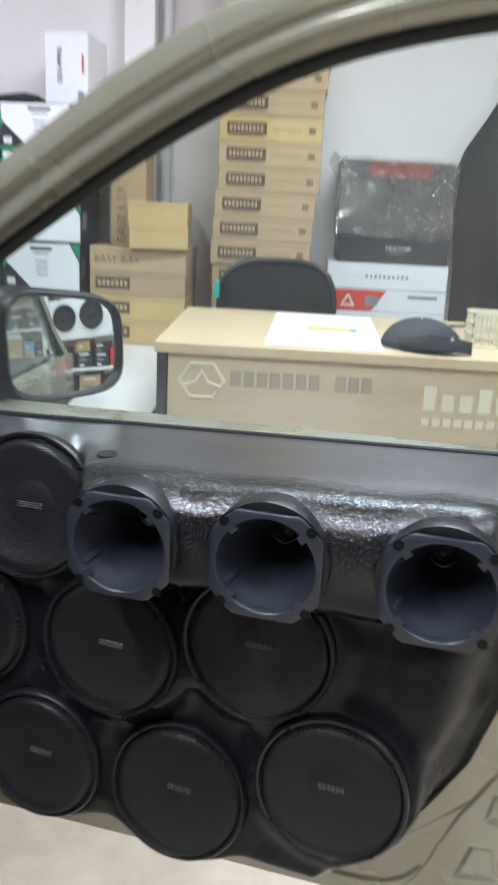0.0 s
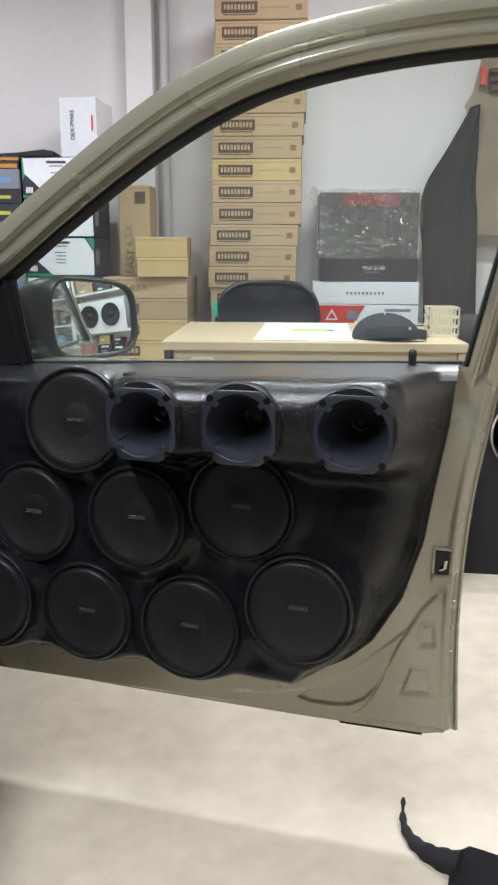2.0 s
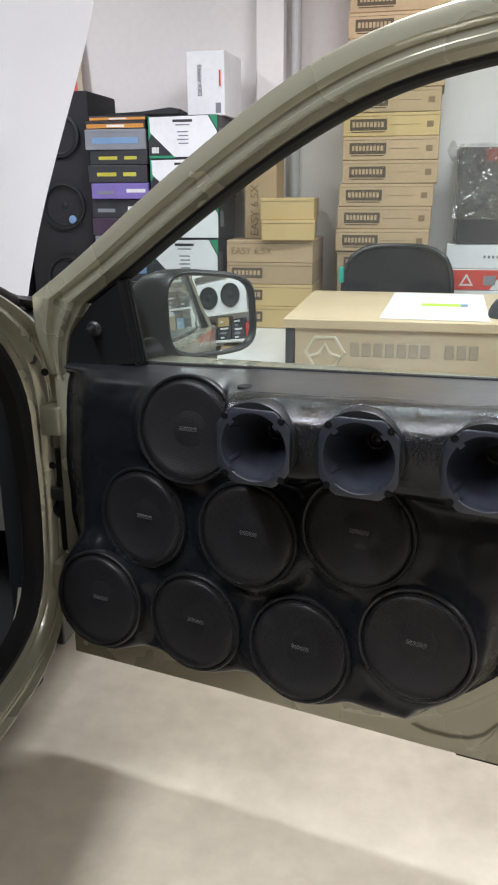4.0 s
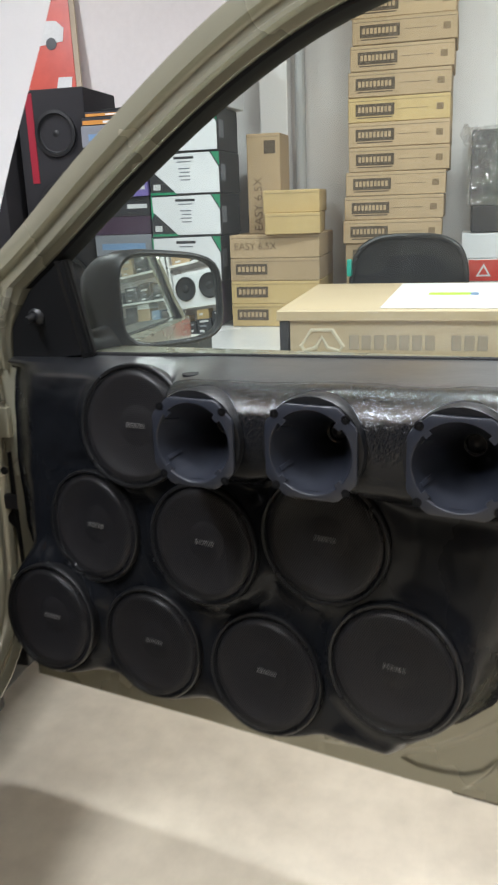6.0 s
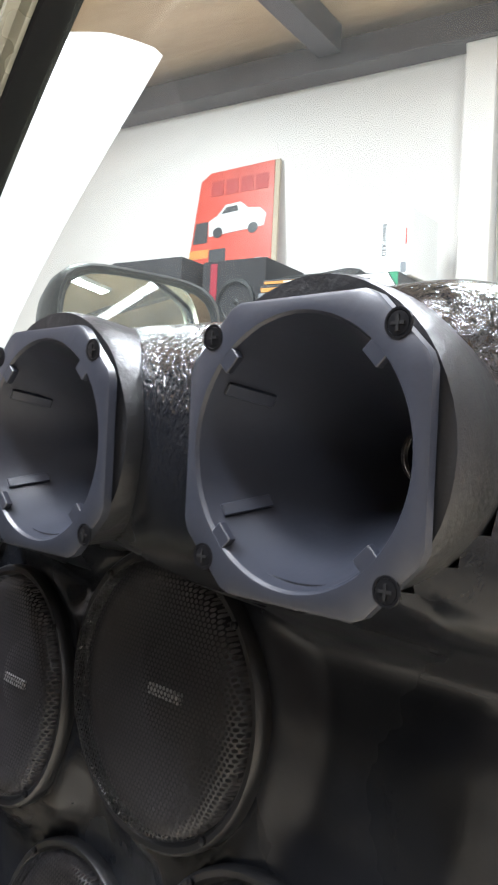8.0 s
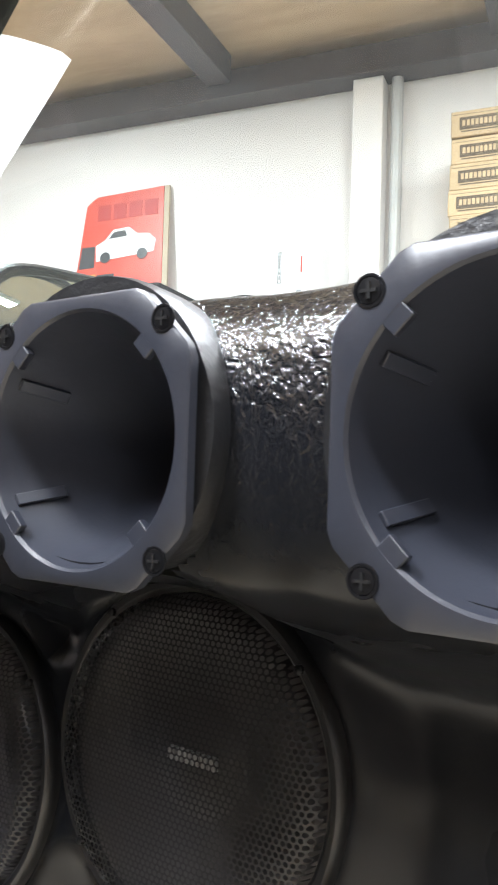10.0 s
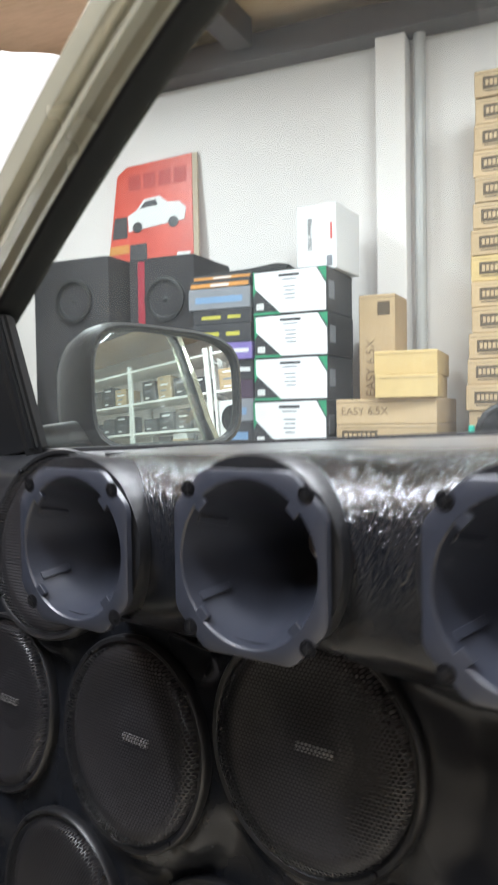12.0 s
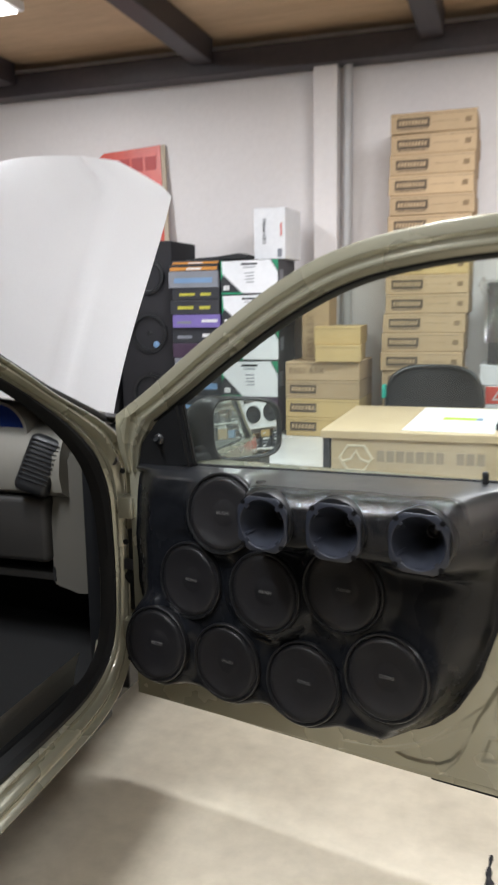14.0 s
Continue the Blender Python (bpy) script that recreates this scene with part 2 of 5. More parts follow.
M_CARPET = surface("black_carpet", (0.0075, 0.0075, 0.008), rough=0.95, grain=400, bump=0.5)
M_TRIMGREY = surface("grey_brown_trim", (0.105, 0.098, 0.084), rough=0.6, grain=400, bump=0.12)
M_TRIMDARK = surface("dark_brown_trim", (0.024, 0.022, 0.020), rough=0.6, grain=400, bump=0.12)
M_CLOTH = surface("dark_blue_grey_cloth", (0.030, 0.034, 0.040), (0.021, 0.024, 0.030), rough=0.9, grain=30, blotch=6, bump=0.02)
M_BLKCLOTH = surface("black_cloth", (0.017, 0.016, 0.019), (0.012, 0.011, 0.013), rough=0.9, grain=400, blotch=8, bump=0.4)
M_BEIGE = surface("beige_sacking", (0.52, 0.43, 0.33), (0.44, 0.36, 0.27), rough=0.8, grain=200, blotch=5, bump=0.15)
M_MESH = surface("black_chair_mesh", (0.024, 0.026, 0.03), rough=0.75, grain=500, bump=0.3)
M_TEAL = plain("teal_plastic", (0.02, 0.42, 0.32), 0.4)
M_PIPE = plain("grey_pipe_paint", (0.50, 0.49, 0.49), 0.45)
M_PAPER = plain("white_paper", (0.88, 0.89, 0.90), 0.6)
M_LIME = plain("lime_marker", (0.55, 0.80, 0.05), 0.5)


def plastic_film(name):
    m, t, b = nodes_of(name)
    t.nodes.remove(b)
    tr, gl, mx = add(t, "ShaderNodeBsdfTransparent"), add(t, "ShaderNodeBsdfGlossy"), t.nodes.new("ShaderNodeMixShader")
    gl.inputs["Roughness"].default_value = 0.05
    co = t.nodes.new("ShaderNodeTexCoord")
    mp = t.nodes.new("ShaderNodeMapping")
    mp.inputs["Scale"].default_value = (1.0, 1.0, 2.2)
    mp.inputs["Rotation"].default_value = (0, 0.7, 0)
    n = add(t, "ShaderNodeTexNoise", Scale=11.0, Detail=2.0, Distortion=2.2)
    bp = add(t, "ShaderNodeBump", Strength=0.35, Distance=0.03)
    t.links.new(co.outputs["Object"], mp.inputs["Vector"])
    t.links.new(mp.outputs["Vector"], n.inputs["Vector"])
    sub, ab = t.nodes.new("ShaderNodeMath"), t.nodes.new("ShaderNodeMath")
    sub.operation, ab.operation = "SUBTRACT", "ABSOLUTE"
    sub.inputs[1].default_value = 0.5
    t.links.new(n.outputs["Fac"], sub.inputs[0])
    t.links.new(sub.outputs[0], ab.inputs[0])
    t.links.new(ab.outputs[0], bp.inputs["Height"])
    t.links.new(bp.outputs["Normal"], gl.inputs["Normal"])
    mx.inputs[0].default_value = 0.22
    t.links.new(tr.outputs[0], mx.inputs[1])
    t.links.new(gl.outputs[0], mx.inputs[2])
    t.links.new(mx.outputs[0], t.nodes["Material Output"].inputs["Surface"])
    return m


M_FILM = plastic_film("crumpled_clear_film")


# ---- mesh helpers ----
def finish(name, bm, material, smooth=False):
    me = bpy.data.meshes.new(name)
    bmesh.ops.recalc_face_normals(bm, faces=bm.faces[:])
    bm.to_mesh(me)
    bm.free()
    me.materials.append(material)
    if smooth:
        me.polygons.foreach_set("use_smooth", [True] * len(me.polygons))
        me.set_sharp_from_angle(angle=radians(38))
    return me


def part(name, bm, material, parent=None, label="", smooth=False):
    ob = new(name, finish(name, bm, material, smooth))
    if parent is not None:
        ob.parent = parent
    if label:
        ob["label"] = label
    return ob


def block(x0, x1, y0, y1, z0, z1, bevel=0.0, segments=2):
    bm = bmesh.new()
    bmesh.ops.create_cube(bm, size=1)
    for v in bm.verts:
        v.co = Vector((x0 + (v.co.x + 0.5) * (x1 - x0), y0 + (v.co.y + 0.5) * (y1 - y0), z0 + (v.co.z + 0.5) * (z1 - z0)))
    if bevel:
        bmesh.ops.bevel(bm, geom=bm.edges[:], offset=bevel, segments=segments, affect="EDGES", profile=0.5)
    return bm


def prism(outline, y0, y1, bevel=0.0):
    """A plate whose outline is given in x and z, between y0 and y1."""
    bm = bmesh.new()
    a = [bm.verts.new((x, y0, z)) for x, z in outline]
    b = [bm.verts.new((x, y1, z)) for x, z in outline]
    bm.faces.new(a)
    bm.faces.new(b[::-1])
    n = len(a)
    for i in range(n):
        bm.faces.new((a[i], b[i], b[(i + 1) % n], a[(i + 1) % n]))
    if bevel:
        bmesh.ops.bevel(bm, geom=bm.edges[:], offset=bevel, segments=2, affect="EDGES")
    return bm


def lathe(profile, turns=40, centre=(0, 0, 0), closed=False):
    """Turns a profile of (radius, y) round the y axis."""
    bm = bmesh.new()
    rings = []
    for r, y in profile:
        rings.append([bm.verts.new((centre[0] + r * math.cos(2 * math.pi * i / turns), centre[1] + y, centre[2] + r * math.sin(2 * math.pi * i / turns))) for i in range(turns)])
    pairs = list(zip(rings, rings[1:])) + ([(rings[-1], rings[0])] if closed else [])
    for p, q in pairs:
        for i in range(turns):
            bm.faces.new((p[i], p[(i + 1) % turns], q[(i + 1) % turns], q[i]))
    if not closed and profile[-1][0] < 0.02:
        bm.faces.new(rings[-1])
    if not closed and profile[0][0] < 0.02:
        bm.faces.new(rings[0])
    return bm


def tube(points, radius, sides=10):
    bm = bmesh.new()
    pts = [Vector(p) for p in points]
    rings = []
    for i, p in enumerate(pts):
        d = (pts[min(i + 1, len(pts) - 1)] - pts[max(i - 1, 0)]).normalized()
        s = d.cross(Vector((0.31, 0.2, 0.93))).normalized()
        c = d.cross(s)
        r = radius[i] if isinstance(radius, (list, tuple)) else radius
        rings.append([bm.verts.new(p + r * (math.cos(2 * math.pi * k / sides) * s + math.sin(2 * math.pi * k / sides) * c)) for k in range(sides)])
    for p, q in zip(rings, rings[1:]):
        for k in range(sides):
            bm.faces.new((p[k], p[(k + 1) % sides], q[(k + 1) % sides], q[k]))
    bm.faces.new(rings[0])
    bm.faces.new(rings[-1][::-1])
    return bm


def sheet(grid):
    """A surface from rows of places."""
    bm = bmesh.new()
    rows = [[bm.verts.new(p) for p in row] for row in grid]
    for a, b in zip(rows, rows[1:]):
        for i in range(len(a) - 1):
            bm.faces.new((a[i], a[i + 1], b[i + 1], b[i]))
    return bm


def merge(*parts):
    bm = bmesh.new()
    for p in parts:
        me = bpy.data.meshes.new("piece")
        p.to_mesh(me)
        p.free()
        bm.from_mesh(me)
        bpy.data.meshes.remove(me)
    return bm


def smooth_step(a, b, x):
    t = min(1.0, max(0.0, (x - a) / (b - a)))
    return t * t * (3 - 2 * t)


def interp(x, xs, ys):
    return float(np.interp(x, xs, ys))


def curve_through(points, n):
    """n places evenly along a smooth curve through the points."""
    p = np.array(points, float)
    p = np.vstack([2 * p[0] - p[1], p, 2 * p[-1] - p[-2]])
    out = []
    for i in range(1, len(p) - 2):
        for k in range(12):
            t = k / 12
            a, b, c, d = p[i - 1:i + 3]
            out.append(0.5 * (2 * b + (c - a) * t + (2 * a - 5 * b + 4 * c - d) * t * t + (3 * b - a - 3 * c + d) * t ** 3))
    out.append(p[-2])
    out = np.array(out)
    s = np.r_[0, np.cumsum(np.linalg.norm(np.diff(out, axis=0), axis=1))]
    want = np.linspace(0, s[-1], n)
    return np.stack([np.interp(want, s, out[:, k]) for k in range(out.shape[1])], 1)


def holder(name, m, label, category, group="", kind=""):
    ob = new(name)
    ob.empty_display_size = 0.05
    ob.matrix_world = m
    return tagged(ob, label, category, group, kind)


def words(text, size, m, material, parent, depth=0.0008, name="lettering"):
    c = bpy.data.curves.new("lettering", "FONT")
    c.body, c.size, c.extrude, c.align_x, c.align_y = text, size, depth, "CENTER", "CENTER"
    ob = new("lettering", c)
    dg = bpy.context.evaluated_depsgraph_get()
    me = bpy.data.meshes.new_from_object(ob.evaluated_get(dg))
    bpy.data.objects.remove(ob)
    me.materials.clear()
    me.materials.append(material)
    w = new(name, me)
    w.parent = parent
    w.matrix_basis = m
    return w


# ---- room ----
def structure(name, bm, material, label, category):
    return tagged(part(name, bm, material), label, category, kind="structure")


structure("floor", block(-4.2, 4.0, -7.0, 4.6, -0.12, 0.0), M_FLOOR, "pale beige concrete floor with faint stains", "floor")
structure("wall_north", block(-4.2, 4.0, 4.5, 4.65, 0.0, 3.0), M_WALL, "white painted plaster wall behind the stacked boxes", "wall")
structure("wall_south", block(-4.2, 4.0, -7.15, -7.0, 0.0, 3.0), M_WALL, "white painted plaster wall", "wall")
structure("wall_west", block(-4.35, -4.2, -7.15, 4.65, 0.0, 3.0), M_WALL, "white painted plaster wall", "wall")
structure("wall_east", block(4.0, 4.15, -7.15, 4.65, 0.0, 3.0), M_WALL, "white painted plaster wall", "wall")
structure("ceiling", block(-4.2, 4.0, -7.0, 4.5, 2.80, 2.9), M_PLY, "brown plywood ceiling boards between dark beams", "ceiling")
structure("column", block(-0.548, -0.415, 4.40, 4.498, 0.0, 2.61, 0.006), M_WALL, "white painted square column against the wall", "column")
structure("pipe", tube([(-0.365, 4.455, 0.0), (-0.365, 4.455, 1.3), (-0.365, 4.455, 2.61)], 0.026, 14), M_PIPE, "grey painted vertical pipe beside the column", "pipe")
structure("beam", block(-4.2, 4.0, 4.36, 4.498, 2.61, 2.735, 0.004), M_BEAM, "dark painted steel beam along the top of the wall", "beam")
for x in (-3.7, -2.45, -1.17, 0.09, 1.36, 2.65):
    structure("joist", block(x - 0.06, x + 0.06, -7.0, 4.358, 2.67, 2.798, 0.004), M_BEAM, "dark painted steel joist under the plywood ceiling", "beam")

for x, y, z, watts, turn in LAMPS:
    lamp = holder("tube_lamp", pose(x, y, z, 0, 0, turn), "white tube lamp under the ceiling", "lamp", "tube lamps")
    part("housing", block(-0.08, 0.08, -0.62, 0.62, 0.012, 0.0598, 0.006), M_WHITE, lamp)
    part("diffuser", block(-0.05, 0.05, -0.6, 0.6, 0.002, 0.011), glowing("lamp_diffuser", (1, 0.97, 0.94), 6.0), lamp)
    area_lamp(x, y, z - 0.012, watts, turn)


# ---- car door with speakers ----
DOOR = pose(-0.42, 1.76, 0, 0, 0, -12)   # x along the door to its rear edge, y outwards, z up
door = holder("car_door", DOOR, "open beige car door with black speaker panel and raised window frame", "car door")


def lean(z, off=0.0):
    return off - 0.3 * (z - 0.97)


LIP = curve_through([(1.086, 0.96), (1.073, 0.87), (1.054, 0.75), (1.044, 0.64), (1.040, 0.53), (1.041, 0.41), (1.050, 0.247)], 28)


def door_shell():
    outline = [(-0.03, 0.93), (-0.032, 0.6), (-0.025, 0.33), (0.0, 0.268), (0.05, 0.250), (0.4, 0.247), (0.75, 0.243), (0.99, 0.244), (1.03, 0.248)] + [(u - 0.012, z) for u, z in LIP[::-1][1:]] + [(1.0, 0.955), (0.2, 0.94)]
    return prism(outline, 0.036, 0.095, 0.006)


part("door_shell", door_shell(), M_PAINT, door, "beige metallic painted steel", smooth=True)
part("outer_skin_edge", sheet([[(u - 0.014, 0.060, z) for u, z in LIP], [(u - 0.004, 0.057, z) for u, z in LIP], [(u, 0.061, z) for u, z in LIP], [(u, 0.074, z) for u, z in LIP], [(u - 0.012, 0.078, z) for u, z in LIP]]), M_PAINT, door, smooth=True)
part("sill_seal", block(0.82, 0.985, 0.040, 0.075, 0.234, 0.250, 0.005), M_RUBBER, door, "black rubber strip")


def inside_by(u, z, corners):
    """How far a place lies inside a closed outline; negative outside."""
    best, inside = 9.0, False
    for (ax, az), (bx, bz) in zip(corners, corners[1:] + corners[:1]):
        dx, dz = bx - ax, bz - az
        k = max(0.0, min(1.0, ((u - ax) * dx + (z - az) * dz) / (dx * dx + dz * dz)))
        best = min(best, math.hypot(u - ax - k * dx, z - az - k * dz))
        if (az > z) != (bz > z) and u < ax + (z - az) / (bz - az) * dx:
            inside = not inside
    return best if inside else -best


# pressed steel: a raised border round the panel, a lower plate with a long lobe, a deeper corner with two pockets
CORNER = [(1.030, 0.588), (1.000, 0.548), (0.968, 0.505), (0.946, 0.462), (0.928, 0.430), (0.912, 0.390), (0.896, 0.345), (0.880, 0.308), (0.862, 0.284), (0.840, 0.262), (0.84, 0.20), (1.2, 0.20), (1.2, 0.62)]
PLATE = [(0.948, 0.468), (0.918, 0.437), (0.880, 0.400), (0.840, 0.364), (0.790, 0.330), (0.740, 0.308), (0.690, 0.294), (0.60, 0.284), (0.60, 0.20), (0.9, 0.20), (0.93, 0.36)]
LOBE = [(0.735, 0.290), (0.765, 0.281), (0.810, 0.281), (0.845, 0.287), (0.872, 0.303), (0.894, 0.331), (0.912, 0.370), (0.918, 0.398), (0.910, 0.404), (0.885, 0.386), (0.840, 0.352), (0.790, 0.320), (0.750, 0.303)]
POCKETS = [[(0.976, 0.472), (0.994, 0.470), (0.998, 0.430), (0.969, 0.427)], [(0.955, 0.378), (0.984, 0.381), (0.997, 0.330), (0.939, 0.322)]]


def pressed_skin():
    grid, columns = [], 300
    for i in range(200):
        z = 0.2485 + (0.962 - 0.2485) * (i / 199) ** 1.25
        far = interp(-z, [-p[1] for p in LIP], [p[0] for p in LIP]) - 0.008
        row = []
        for k in range(columns):
            u = -0.02 + (far + 0.02) * (k / (columns - 1)) ** 0.55
            w = 0.020
            w += 0.0060 * smooth_step(-0.004, 0.006, inside_by(u, z, PLATE))
            w = max(w, 0.020 + 0.0125 * smooth_step(-0.005, 0.008, inside_by(u, z, CORNER)))
            w += 0.0042 * smooth_step(-0.001, 0.006, inside_by(u, z, LOBE))
            for pocket in POCKETS:
                d = inside_by(u, z, pocket)
                w -= 0.0016 * math.exp(-((d + 0.004) / 0.0032) ** 2)
                w += 0.0032 * smooth_step(-0.002, 0.006, d)
            rim = far - u
            w += 0.010 * smooth_step(0.012, 0.002, rim) - 0.004 * math.exp(-((rim - 0.017) / 0.006) ** 2)
            w += 0.020 * smooth_step(0.262, 0.249, z)
            row.append((u, w, z))
        grid.append(row)
    bm = sheet(grid)
    hidden = []
    for f in bm.faces:
        c = f.calc_center_median()
        if (0.42 < c.z and 0.09 < c.x < 0.80) or (c.z > 0.915 + 0.037 * (c.x - 0.24) and c.x < 1.0):
            hidden.append(f)
    bmesh.ops.delete(bm, geom=hidden, context="FACES")
    return bm


part("pressed_skin", pressed_skin(), M_PAINT, door, "beige painted inner skin with pressed ridges and pockets", smooth=True)
part("latch_plate", merge(block(0.983, 1.022, 0.013, 0.022, 0.566, 0.582, 0.004), block(0.983, 0.989, 0.015, 0.022, 0.582, 0.634, 0.002), block(1.016, 1.022, 0.015, 0.022, 0.582, 0.634, 0.002), block(0.983, 1.022, 0.015, 0.022, 0.628, 0.634, 0.002)), M_PAINT, door, "pressed steel latch surround")
part("latch", block(0.989, 1.016, 0.016, 0.022, 0.583, 0.628, 0.002), M_BLACK, door, "black door latch in its opening")
part("latch_claw", tube([(0.998, 0.015, 0.592), (1.006, 0.013, 0.597), (1.008, 0.013, 0.612)], 0.0035, 8), M_CHROME, door)
for u, z in ((1.034, 0.80), (1.030, 0.72), (1.026, 0.53), (1.026, 0.48), (1.027, 0.43)):
    part("clip", lathe([(0.0038, 0.0), (0.0038, -0.002), (0.002, -0.004)], 12, (u, 0.022, z)), M_PAINT, door)
part("striker_pad", block(1.03, 1.052, 0.008, 0.03, 0.985, 0.997, 0.003), M_WHITE, door, "white plastic pad")


# window frame: lanes between the outer edge and the glass
OUT_A = [(-0.03, 0.90), (-0.036, 0.985), (-0.022, 1.060)]
IN_A = [(0.015, 0.90), (0.05, 0.98), (0.115, 1.050)]
OUT_B = [(-0.022, 1.060), (0.085, 1.122), (0.173, 1.180), (0.26, 1.239), (0.347, 1.292), (0.45, 1.354), (0.52, 1.393), (0.59, 1.426), (0.66, 1.452), (0.72, 1.465), (0.776, 1.476), (0.888, 1.490), (0.98, 1.497), (1.08, 1.501), (1.14, 1.497)]
IN_B = [(0.115, 1.050), (0.192, 1.098), (0.248, 1.135), (0.303, 1.173), (0.369, 1.213), (0.432, 1.252), (0.49, 1.287), (0.55, 1.317), (0.602, 1.343), (0.655, 1.366), (0.706, 1.382), (0.755, 1.393), (0.849, 1.407), (0.96, 1.418), (1.09, 1.421)]
OUT_C = [(1.14, 1.497), (1.16, 1.478), (1.155, 1.40), (1.13, 1.27), (1.104, 1.11), (1.079, 0.955), (1.068, 0.895)]
IN_C = [(1.09, 1.421), (1.105, 1.405), (1.10, 1.35), (1.077, 1.25), (1.050, 1.13), (1.014, 0.955), (1.0, 0.895)]
RAIL = [(curve_through(o, n), curve_through(i, n)) for o, i, n in ((OUT_A, IN_A, 8), (OUT_B, IN_B, 70), (OUT_C, IN_C, 30))]


def fair(p, times=30):
    p = np.array(p, float)
    for _ in range(times):
        p[1:-1] = 0.25 * p[:-2] + 0.5 * p[1:-1] + 0.25 * p[2:]
    return p


RAIL[1] = (fair(RAIL[1][0]), fair(RAIL[1][1]))


def lanes(segments, profile):
    grid = []
    for f, off in profile:
        row = []
        for o, i in segments:
            for p, q in zip(o, i):
                u, z = p + f * (q - p)
                tuck = 0.016 * (1 - smooth_step(0.955, 1.07, z)) * (u > 0.9)
                row.append((u, lean(z, off) + tuck, z))
        grid.append(row)
    return sheet(grid)


part("window_frame", lanes(RAIL, [(-0.0, 0.05), (0.0, 0.004), (0.02, -0.003), (0.06, -0.005), (0.33, -0.009), (0.37, -0.001), (0.43, 0.001), (0.56, -0.003), (0.60, -0.010), (0.67, -0.011), (0.71, -0.002), (0.84, 0.000), (0.87, 0.006), (0.88, 0.03), (0.4, 0.05), (-0.0, 0.05)]), M_PAINT, door, "beige metallic painted steel", smooth=True)
part("window_seal", lanes(RAIL[1:], [(0.86, 0.012), (0.87, 0.003), (0.93, 0.004), (0.97, 0.012), (1.0, 0.022), (0.99, 0.034), (0.86, 0.04)]), M_RUBBER, door, "black rubber seal", smooth=True)
part("belt_seal", sheet([[(u, w, 0.9405 + 0.037 * (u - 0.24) + dz) for u in (0.18, 0.6, 1.016)] for w, dz in ((0.018, -0.004), (0.020, 0.001), (0.026, 0.002), (0.03, -0.002))]), M_RUBBER, door, "black rubber strip")
inner = [(u, z) for u, z in np.vstack([RAIL[1][1][8:], RAIL[2][1]])]
gl = bmesh.new()
ring = [gl.verts.new((u, lean(z, 0.028), z)) for u, z in [(0.18, 0.90), (0.18, 1.088)] + inner + [(1.0, 0.90)]]
gl.faces.new(ring)
pane = part("window_glass", gl, M_GLASS, door, "greenish clear side window")
pane.visible_shadow = False

sail = [(0.012, 0.905), (0.045, 0.985), (0.11, 1.050), (0.185, 1.096), (0.198, 1.100), (0.198, 0.94), (0.1, 0.925)]
bm = prism(sail, -0.004, 0.02, 0.003)
for v in bm.verts:
    v.co.y += lean(v.co.z, 0.0)
part("mirror_sail", bm, M_BLACK, door, "black plastic corner cover", smooth=True)
part("division_bar", sheet([[(0.182 + k * 0.016, lean(z, -0.007 + 0.01 * k), z) for z in (0.93, 1.0, 1.06, 1.098)] for k in (0, 1, 1.2)]), M_RUBBER, door, "black window division bar")
part("mirror_adjuster", merge(tube([(0.108, -0.012, 1.005), (0.107, -0.022, 1.004), (0.105, -0.037, 1.000)], [0.009, 0.007, 0.006], 12), lathe([(0.017, 0.0), (0.016, -0.01), (0.009, -0.016)], 16, (0.108, -0.006, 1.005))), M_BLACK, door, "black mirror adjuster stalk", smooth=True)

# side mirror
mirror = new("side_mirror")
mirror.parent = door
mirror.matrix_basis = pose(0.260, 0.174, 1.014, -5, 0, 55)


def rounded(w, h, n=40, power=5.0, cx=0.0, cz=0.0, slope=0.0):
    out = []
    for i in range(n):
        a = 2 * math.pi * i / n
        c, s = math.cos(a), math.sin(a)
        k = (abs(c) ** power + abs(s) ** power) ** (-1 / power)
        x = w / 2 * k * c
        out.append((cx + x, cz + h / 2 * k * s * (1 - (1.7 if s > 0 else 0.35) * slope * x / w)))
    return out


def housing():
    bm = bmesh.new()
    rows = []
    for y, w, h, cx in ((0.006, 0.186, 0.146, 0.0), (-0.004, 0.192, 0.152, 0.0), (-0.006, 0.199, 0.159, 0.0), (0.0, 0.208, 0.168, 0.0), (0.014, 0.216, 0.174, -0.004), (0.045, 0.222, 0.174, -0.012), (0.08, 0.21, 0.162, -0.026), (0.11, 0.175, 0.134, -0.045), (0.13, 0.12, 0.088, -0.06), (0.138, 0.04, 0.03, -0.065)):
        rows.append([bm.verts.new((x, y, z)) for x, z in rounded(w, h, 44, 4.2, cx, 0, 0.16)])
    for p, q in zip(rows, rows[1:]):
        for i in range(44):
            bm.faces.new((p[i], p[(i + 1) % 44], q[(i + 1) % 44], q[i]))
    bm.faces.new(rows[-1])
    return bm


part("mirror_housing", housing(), M_BLACK, mirror, "black plastic mirror shell", smooth=True)
bm = bmesh.new()
rows = [[bm.verts.new((x * f, 0.001 + (x * x + z * z) * f * f / (2 * 1.25), z * f)) for x, z in rounded(0.190, 0.150, 44, 4.2, 0, 0, 0.16)] for f in [k / 12 for k in range(12, 0, -1)]]
for p, q in zip(rows, rows[1:]):
    for k in range(44):
        bm.faces.new((p[k], p[(k + 1) % 44], q[(k + 1) % 44], q[k]))
tip = bm.verts.new((0, 0.001, 0))
for k in range(44):
    bm.faces.new((rows[-1][k], rows[-1][(k + 1) % 44], tip))
part("mirror_glass", bm, M_SILVER, mirror, "silvered convex mirror glass", smooth=True)
